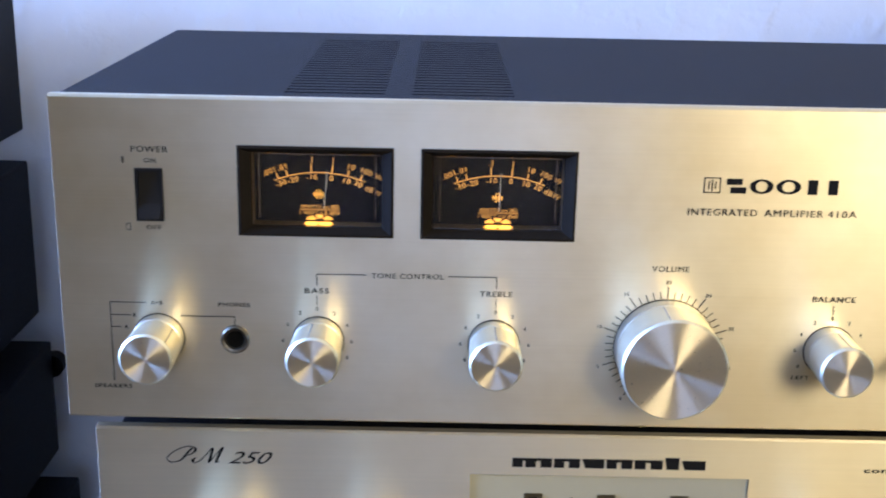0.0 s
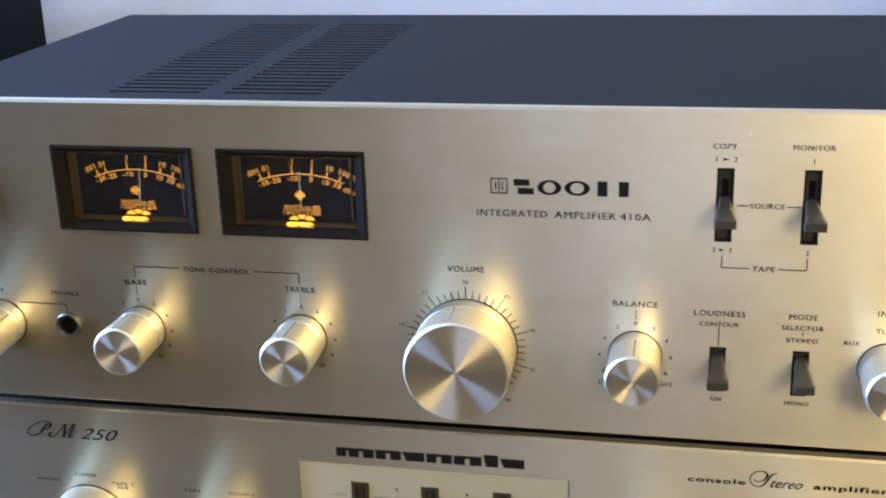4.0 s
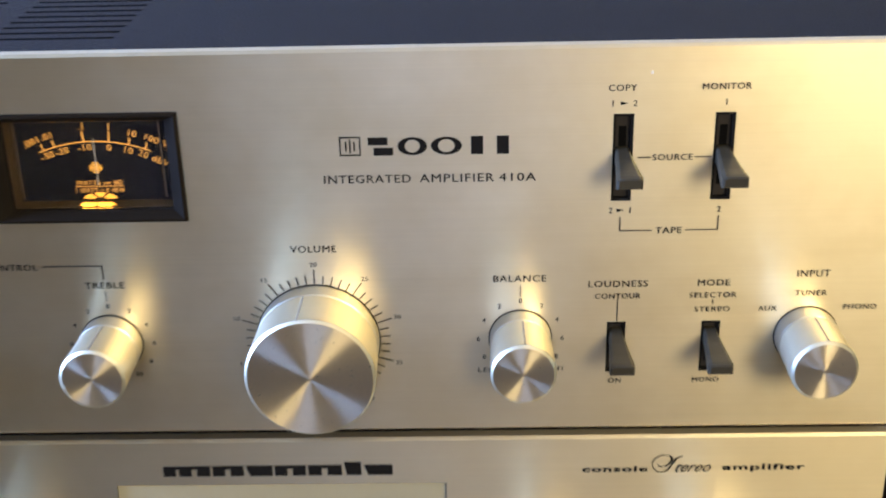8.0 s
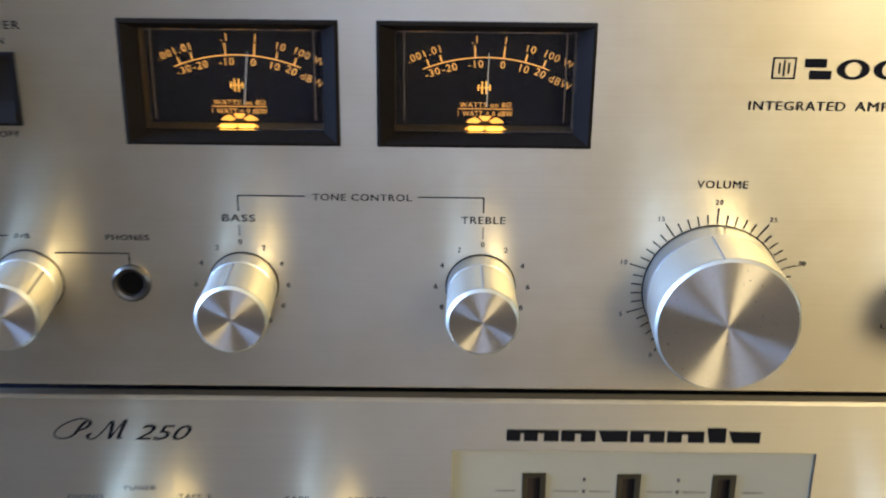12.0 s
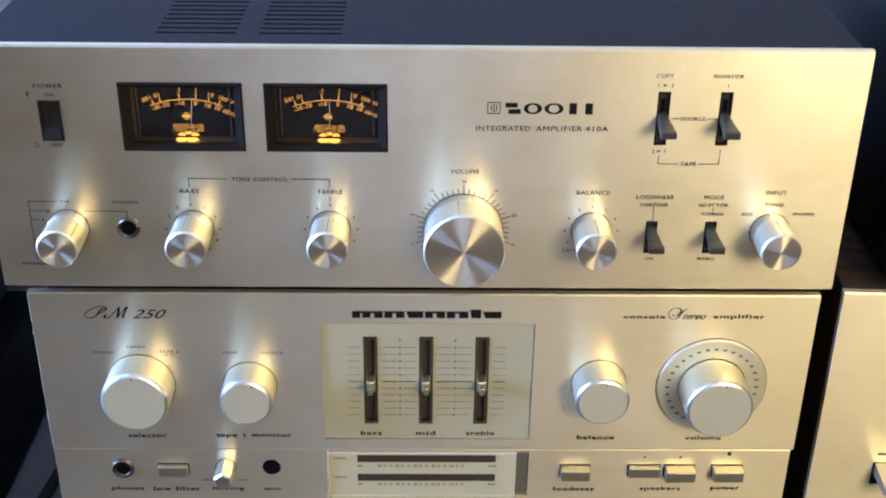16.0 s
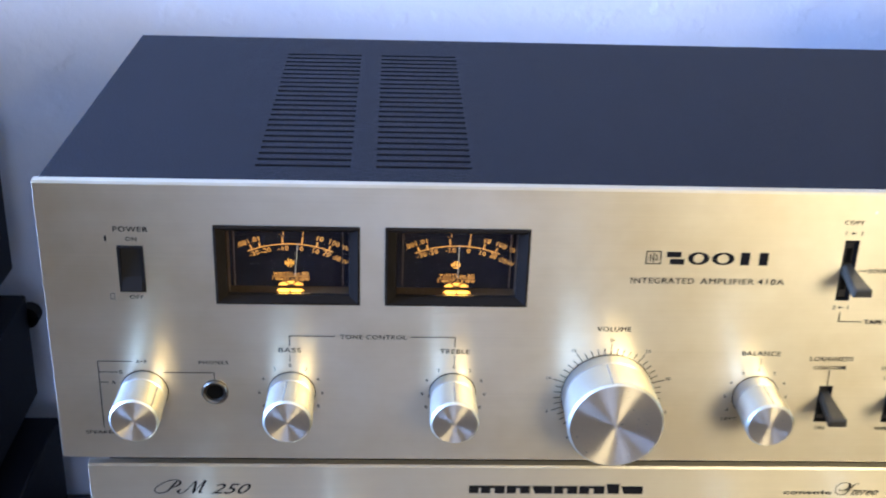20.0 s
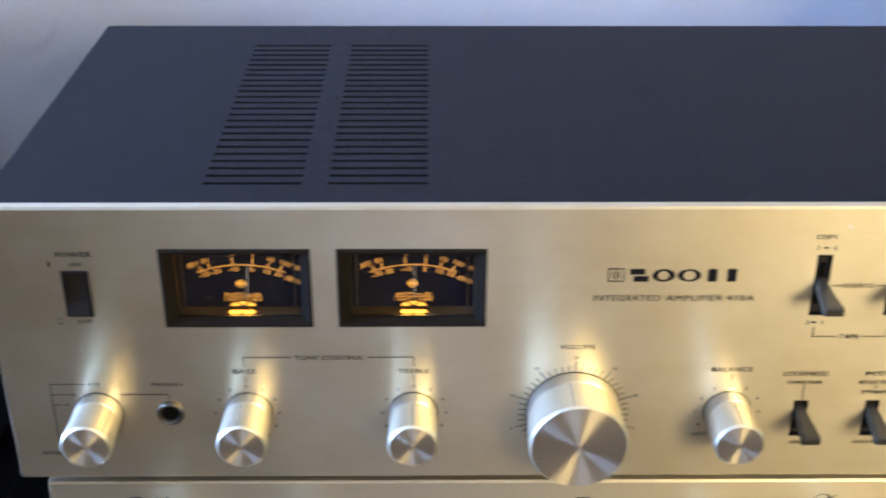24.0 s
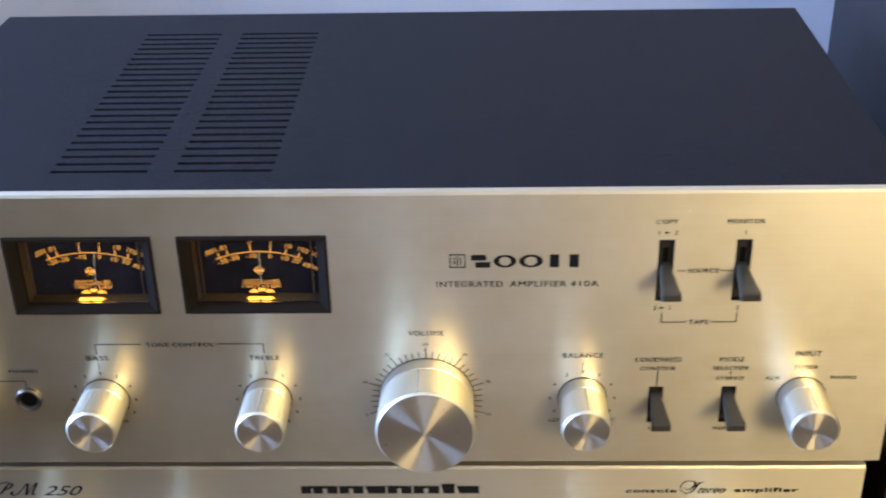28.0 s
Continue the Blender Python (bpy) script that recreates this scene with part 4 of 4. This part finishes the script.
for x0, x1, d in ((-0.0692, -0.0546, 0.0028), (0.1318, 0.1463, 0.0055), (0.1660, 0.1815, 0.0030), (0.1842, 0.1990, 0.0065), (0.2082, 0.2232, 0.0062)):
    push_button(x0, x1, d, amp2)
bm = bmesh.new()
ridge = ((0.0, 0.0046), (0.0041, 0.0020), (0.0041, -0.0026), (0.0, -0.0046), (-0.0041, -0.0026), (-0.0041, 0.0020))
rows = [[bm.verts.new((x * k, y, z * k)) for x, z in ridge] for y, k in ((0.0, 1.0), (-0.0112, 1.0), (-0.0120, 0.86))]
for a, b in zip(rows, rows[1:]):
    for k in range(6):
        bm.faces.new((a[k], a[(k + 1) % 6], b[(k + 1) % 6], b[k]))
bm.faces.new(rows[2])
bmesh.ops.recalc_face_normals(bm, faces=bm.faces)
mx = place("mixing_lever", mesh(bm, COLLAR), amp2, (-0.0358, LY, 0.9398), "bright ridged metal lever", -4)
# black ring stands in for shade round the lever's foot
place("painted_foot_shade", mesh(lathe([(0.0049, 0.0001), (0.0051, 0.0003), (0.0053, 0.0001)], 40), SLOT), mx, (-0.0358, LY, 0.9398))
strokes("lever_scale", [(-0.0490, 0.9318, -0.0400, 0.9318), (-0.0310, 0.9318, -0.0245, 0.9318)], amp2, 0.00018, LY - 0.0003, INK_SOFT)
for x in (0.1737, 0.1916):
    bars("small_print", [(x - 0.0005, x + 0.0005, 0.9460, 0.9472)], amp2, LY - 0.0003, INK_SOFT)
place("indicator", mesh(lathe([(0.0010, 0), (0.0009, 0.0007), (0.00005, 0.0008)], 16), BLACK), amp2, (0.2160, LY, 0.9488), "small dark indicator")

# printing on the lower amplifier
YP, YL = BY - 0.0003, LY - 0.0003
UNIT = 0.000066
for pts in (((196, 58), (170, 84), (140, 122), (108, 140), (72, 142), (56, 124), (74, 96), (118, 66), (170, 48), (206, 54), (210, 72), (186, 94), (150, 106)),
            ((212, 116), (194, 130), (204, 145), (232, 134), (268, 98), (304, 56), (296, 100), (284, 142), (318, 98), (362, 50), (340, 96), (322, 138), (340, 136))):
    pen("lettering", pts, UNIT, -0.0760 - 343 * UNIT, 1.0303 + 96 * UNIT, amp2, YP, 0.00052, 0.00020)
T("250", -0.0650, 1.0294, amp2, YP, 0.0160, 0.0048, INK, 0.5)
T("PHONO", -0.0885, 1.0082, amp2, YP, 0.0098, 0.0014, INK_SOFT)
T("TUNER", -0.0730, 1.0112, amp2, YP, 0.0092, 0.0014, INK_SOFT)
T("TAPE 2", -0.0578, 1.0086, amp2, YP, 0.0092, 0.0014, INK_SOFT)
T("AUX", -0.0578, 1.0068, amp2, YP, 0.0050, 0.0012, INK_SOFT)
T("TAPE", -0.0292, 1.0082, amp2, YP, 0.0070, 0.0014, INK_SOFT)
T("SOURCE", -0.0092, 1.0082, amp2, YP, 0.0104, 0.0014, INK_SOFT)
for body, x, z, w, y in (("selector", -0.0727, 0.9598, 0.0186, YP), ("tape 1 monitor", -0.0205, 0.9598, 0.0370, YP), ("bass", 0.0372, 0.9612, 0.0105, YP + 0.0006), ("mid", 0.0640, 0.9612, 0.0095, YP + 0.0006),
                         ("treble", 0.0908, 0.9612, 0.0142, YP + 0.0006), ("balance", 0.1480, 0.9592, 0.0186, YP), ("volume", 0.2012, 0.9592, 0.0178, YP),
                         ("phones", -0.0860, 0.9262, 0.0162, YL), ("low filter", -0.0612, 0.9262, 0.0236, YL), ("mixing", -0.0355, 0.9262, 0.0160, YL), ("mic", -0.0130, 0.9262, 0.0084, YL),
                         ("loudness", 0.1392, 0.9266, 0.0206, YL), ("speakers", 0.1832, 0.9266, 0.0206, YL), ("power", 0.2162, 0.9266, 0.0146, YL)):
    tall = any(ch in "bdfhklt" for ch in body) + any(ch in "gpqy" for ch in body)
    T(body, x, z, amp2, y, w, 0.0019 + 0.0006 * tall, weight=0.022)
T("console", 0.1660, 1.0290, amp2, YP, 0.0195, 0.0020, weight=0.02)
pen("lettering", ((528, 40), (500, 52), (476, 88), (450, 124), (412, 132), (384, 104), (384, 66), (418, 36), (462, 38), (474, 62), (452, 92), (418, 100), (406, 86)), 0.000061, 0.1772 - 380 * 0.000061, 1.0278 + 132 * 0.000061, amp2, YP, 0.00036, 0.00014)
T("tereo", 0.1895, 1.0292, amp2, YP, 0.0108, 0.0029, INK, 0.55)
T("amplifier", 0.2106, 1.0290, amp2, YP, 0.0245, 0.0028, weight=0.02)
T("L", 0.1312, 0.9770, amp2, YP, 0, 0.0014, INK_SOFT)


def maker_bars(x0, x1, z, h, parent, y):
    """Seven plain black shapes in a row; the sixth is taller."""
    w = (0.205, 0.135, 0.115, 0.135, 0.145, 0.075, 0.125)
    gap = (1 - sum(w)) / 6
    x = x0
    for k, f in enumerate(w):
        a, b = x, x + f * (x1 - x0)
        n = (3, 2, 1, 2, 2, 1, 1)[k]
        s, top, bar, low = (b - a) / n, z + h / 2 + (0.0011 if k == 5 else 0), z + h * 0.2, z - h / 2
        pts = [(a, top), (b, top)]
        for q in range(n - 1, -1, -1):
            pts += [(a + s * (q + (1.0 if q == n - 1 else 0.8)), bar if q < n - 1 else low), (a + s * (q + 0.8), low), (a + s * q, low)] if q < n - 1 else [(b, low), (a + s * q + 0.15 * s, low)]
            if q:
                pts += [(a + s * q + (0.15 * s if q == n - 1 else 0.0), bar)]
        bm = bmesh.new()
        bm.faces.new([bm.verts.new((px, y, pz)) for px, pz in pts])
        bmesh.ops.recalc_face_normals(bm, faces=bm.faces)
        part("maker_mark", bm, INK, parent)
        x = b + gap * (x1 - x0)


maker_bars(0.0293, 0.0990, 1.0296, 0.0036, amp2, YP)

# ---- the receiver at the bottom ----
rec = thing("stereo_receiver", (0.061, 0.1, TOP_Z), "champagne aluminium receiver under the amplifiers on the table", "receiver")
part("faceplate", plate(-0.1262, 0.2545, 0.762, 0.9112, 0.0, 0.004, [(-0.098, 0.228, 0.795, 0.8985)]), PANEL_B, rec)
part("dial_glass", block(-0.0985, 0.2285, 0.002, 0.0036, 0.7945, 0.899), BLACK, rec, "black dial window")
part("case", block(-0.122, 0.250, 0.0042, 0.29, 0.764, 0.9085, 0.001), WOOD, rec, "dark walnut veneer case")
for x in (-0.10, 0.225):
    for y in (0.03, 0.26):
        part("foot", block(x - 0.012, x + 0.012, y - 0.012, y + 0.012, TOP_Z, 0.7645, 0.001), RUBBER, rec)


def bolt_mesh(r):
    bm = lathe([(r * 1.25, 0), (r * 1.2, 0.0006), (r, 0.0008)], 24)
    hexagon = [(r * math.cos(radians(60 * k)), r * math.sin(radians(60 * k))) for k in range(6)]
    lo = [bm.verts.new((x, -0.0006, z)) for x, z in hexagon]
    hi = [bm.verts.new((x, -0.0038, z)) for x, z in hexagon]
    top = [bm.verts.new((x * 0.82, -0.0045, z * 0.82)) for x, z in hexagon]
    for k in range(6):
        bm.faces.new((lo[k], lo[(k + 1) % 6], hi[(k + 1) % 6], hi[k]))
        bm.faces.new((hi[k], hi[(k + 1) % 6], top[(k + 1) % 6], top[k]))
    bm.faces.new(top)
    return mesh(bm, BOLT_STEEL)


BOLT = bolt_mesh(0.0038)
for x in (-0.1120, 0.2400):
    for z in (0.9035, 0.7700):
        place("bolt", BOLT, rec, (x, 0, z), "polished hexagon bolt")
T("Model 2215 B", -0.0755, 0.9055, rec, -0.0003, 0.052, 0.0052, INK, 0.4)
T("Stereophonic Receiver", 0.2010, 0.9050, rec, -0.0003, 0.060, 0.0062, INK_SOFT, 0.4)
maker_bars(0.0275, 0.1010, 0.9044, 0.0036, rec, -0.0003)

# ---- the second stack ----
YAW = -2.2
rl = thing("tuner_lower", (0.2575, 0.0025, 0.9125), "champagne faced tuner in a dark walnut case", "tuner", yaw=YAW)
RY = 0.0025
part("faceplate", plate(0.2575, 0.640, 0.9135, 1.0432, RY, 0.004), PANEL_B, rl)
part("case", block(0.2592, 0.638, RY + 0.0042, 0.284, 0.9145, 1.0420, 0.0012), WOOD, rl, "dark walnut veneer case")
for x in (0.29, 0.60):
    for y in (0.03, 0.25):
        part("foot", block(x - 0.012, x + 0.012, y - 0.012, y + 0.012, 0.9118, 0.9146, 0.0008), RUBBER, rl)
bm = bmesh.new()
rows = [[bm.verts.new((c - w, y, z - h)), bm.verts.new((c + w, y, z - h)), bm.verts.new((c + w, y, z + h)), bm.verts.new((c - w, y, z + h))]
        for y, c, w, z, h in ((RY, 0.2945, 0.0058, 0.9430, 0.0030), (RY - 0.0030, 0.2945, 0.0058, 0.9425, 0.0030), (RY - 0.0150, 0.2945, 0.0046, 0.9400, 0.0022), (RY - 0.0162, 0.2945, 0.0043, 0.9398, 0.0016))]
for a, b in zip(rows, rows[1:]):
    for k in range(4):
        bm.faces.new((a[k], a[(k + 1) % 4], b[(k + 1) % 4], b[k]))
bm.faces.new(rows[3])
bmesh.ops.recalc_face_normals(bm, faces=bm.faces)
tg = part("toggle_lever", bm, ENDSTRIP, rl, "flat grey metal toggle paddle")
part("toggle_slot", block(0.2878, 0.3012, RY - 0.0003, RY + 0.0004, 0.9330, 0.9462, 0.0001), SLOT, tg)
bars("small_print", [(0.2890, 0.2995, 0.9508, 0.9520)], rl, RY - 0.0003, INK_SOFT)

ru = thing("tuner_upper", (0.2768, 0.001, 1.0440), "champagne faced tuner in a dark walnut case on another tuner", "tuner", yaw=YAW)
part("faceplate", plate(0.2768, 0.655, 1.0470, 1.1745, 0.0005, 0.004), PANEL_B, ru)
part("case", block(0.2797, 0.653, 0.0047, 0.262, 1.0490, 1.1725, 0.0004), WOOD, ru, "dark walnut veneer case")
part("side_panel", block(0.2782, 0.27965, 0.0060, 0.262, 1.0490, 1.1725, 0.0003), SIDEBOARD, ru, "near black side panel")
for k in range(6):
    part("vent_slot", block(0.318, 0.42, 0.186 + 0.007 * k, 0.1885 + 0.007 * k, 1.1724, 1.1729), SLOT, ru)
for x in (0.31, 0.62):
    for y in (0.03, 0.23):
        part("foot", block(x - 0.012, x + 0.012, y - 0.012, y + 0.012, 1.0424, 1.0492, 0.0008), RUBBER, ru)
for z in (1.1614, 1.0588):
    place("bolt", BOLT, ru, (0.2895, 0.0005, z), "polished hexagon bolt")
place("toggle_socket", mesh(lathe([(0.0060, 0), (0.0060, 0.0020), (0.0036, 0.0026), (0.00005, 0.0026)], 32), BLACK), ru, (0.3080, 0.0005, 1.0690), "black switch collar")
T("OFF", 0.3010, 1.0795, ru, 0.0002, 0.0068, 0.0018)
place("side_screw", mesh(lathe([(0.0036, 0), (0.0036, 0.0008), (0.0030, 0.0012), (0.00005, 0.0012)], 24), RUBBER), ru, (0.2785, 0.1840, 1.0835), "black side screw").rotation_euler.z = radians(-90)
bars("maker_mark", [(0.2975, 0.3005, 1.0537, 1.0553), (0.3012, 0.3040, 1.0537, 1.0553)], ru, 0.0002)

rb = thing("receiver_beside", (0.2590, 0.0, TOP_Z), "champagne faced receiver at the foot of the second stack", "receiver", yaw=YAW)
part("faceplate", plate(0.2580, 0.2785, 0.762, 0.9108, 0.0, 0.004), PANEL_B, rb)
part("front_panel", plate(0.2800, 0.640, 0.762, 0.9100, 0.0015, 0.004), PANEL_B, rb)
part("case", block(0.2600, 0.638, 0.0057, 0.29, 0.764, 0.9085, 0.001), WOOD, rb, "dark walnut veneer case")
place("bolt", BOLT, rb, (0.2690, 0, 0.9035), "polished hexagon bolt")
strokes("panel_line", [(0.2860, 0.9080, 0.2860, 0.7700)], rb, 0.0003, 0.0012, INK_SOFT)
for x in (0.29, 0.60):
    for y in (0.03, 0.26):
        part("foot", block(x - 0.012, x + 0.012, y - 0.012, y + 0.012, TOP_Z, 0.7645, 0.001), RUBBER, rb)

# ---- black components on the other side ----
for xr, z0, z1, rear in ((-0.2350, 0.7500, 0.8470, 0.340), (-0.2470, 0.8470, 0.9430, 0.340), (-0.2530, 0.9430, 1.0615, 0.340), (-0.2540, 1.0615, 1.1780, 0.340)):
    bx = thing("black_component", (xr - 0.2, 0.18, z0), "black metal hi-fi component in a stack", "hi-fi component", "stack of black components")
    low = 0.0 if z0 < 0.76 else 0.016
    part("case", block(xr - 0.42, xr, 0.04, rear, z0 + low + 0.003, z1, 0.0015), BLACKBOX, bx)
    part("front_panel", block(xr - 0.42, xr, 0.034, 0.0398, z0 + low + 0.003, z1, 0.001), BLACK, bx)
    for x in (xr - 0.38, xr - 0.05):
        for y in (0.08, 0.29):
            part("foot", block(x - 0.013, x + 0.013, y - 0.013, y + 0.013, z0, z0 + low + 0.0035, 0.001), RUBBER, bx)
    if 0.84 < z0 < 0.9:
        place("terminal", mesh(lathe([(0.0075, 0), (0.0075, -0.010), (0.0060, -0.012), (0.00005, -0.012)], 24), BLACK), bx, (xr - 0.001, rear + 0.0, 0.925))

# cables on the table behind the amplifiers
tube("cable", [(-0.30, 0.366, 0.758), (-0.22, 0.368, 0.756), (-0.14, 0.366, 0.755), (-0.05, 0.36, 0.755)], 0.0035, RUBBER, "black cable lying along the foot of the wall", group="loose cables")
tube("cable", [(-0.16, 0.335, 0.7545), (-0.196, 0.27, 0.7545), (-0.208, 0.20, 0.7545), (-0.215, 0.10, 0.7545)], 0.004, RUBBER, "thick black cable lying on the table", group="loose cables")
tube("cable", [(-0.19, 0.31, 0.7522), (-0.2, 0.25, 0.7522), (-0.172, 0.20, 0.7522), (-0.158, 0.12, 0.7522)], 0.0016, RUBBER, "thin black cable lying on the table", group="loose cables")
tube("cable", [(-0.212, 0.34, 0.7522), (-0.205, 0.27, 0.7522), (-0.18, 0.21, 0.7522), (-0.166, 0.13, 0.7522)], 0.0016, RUBBER, "thin black cable lying on the table", group="loose cables")
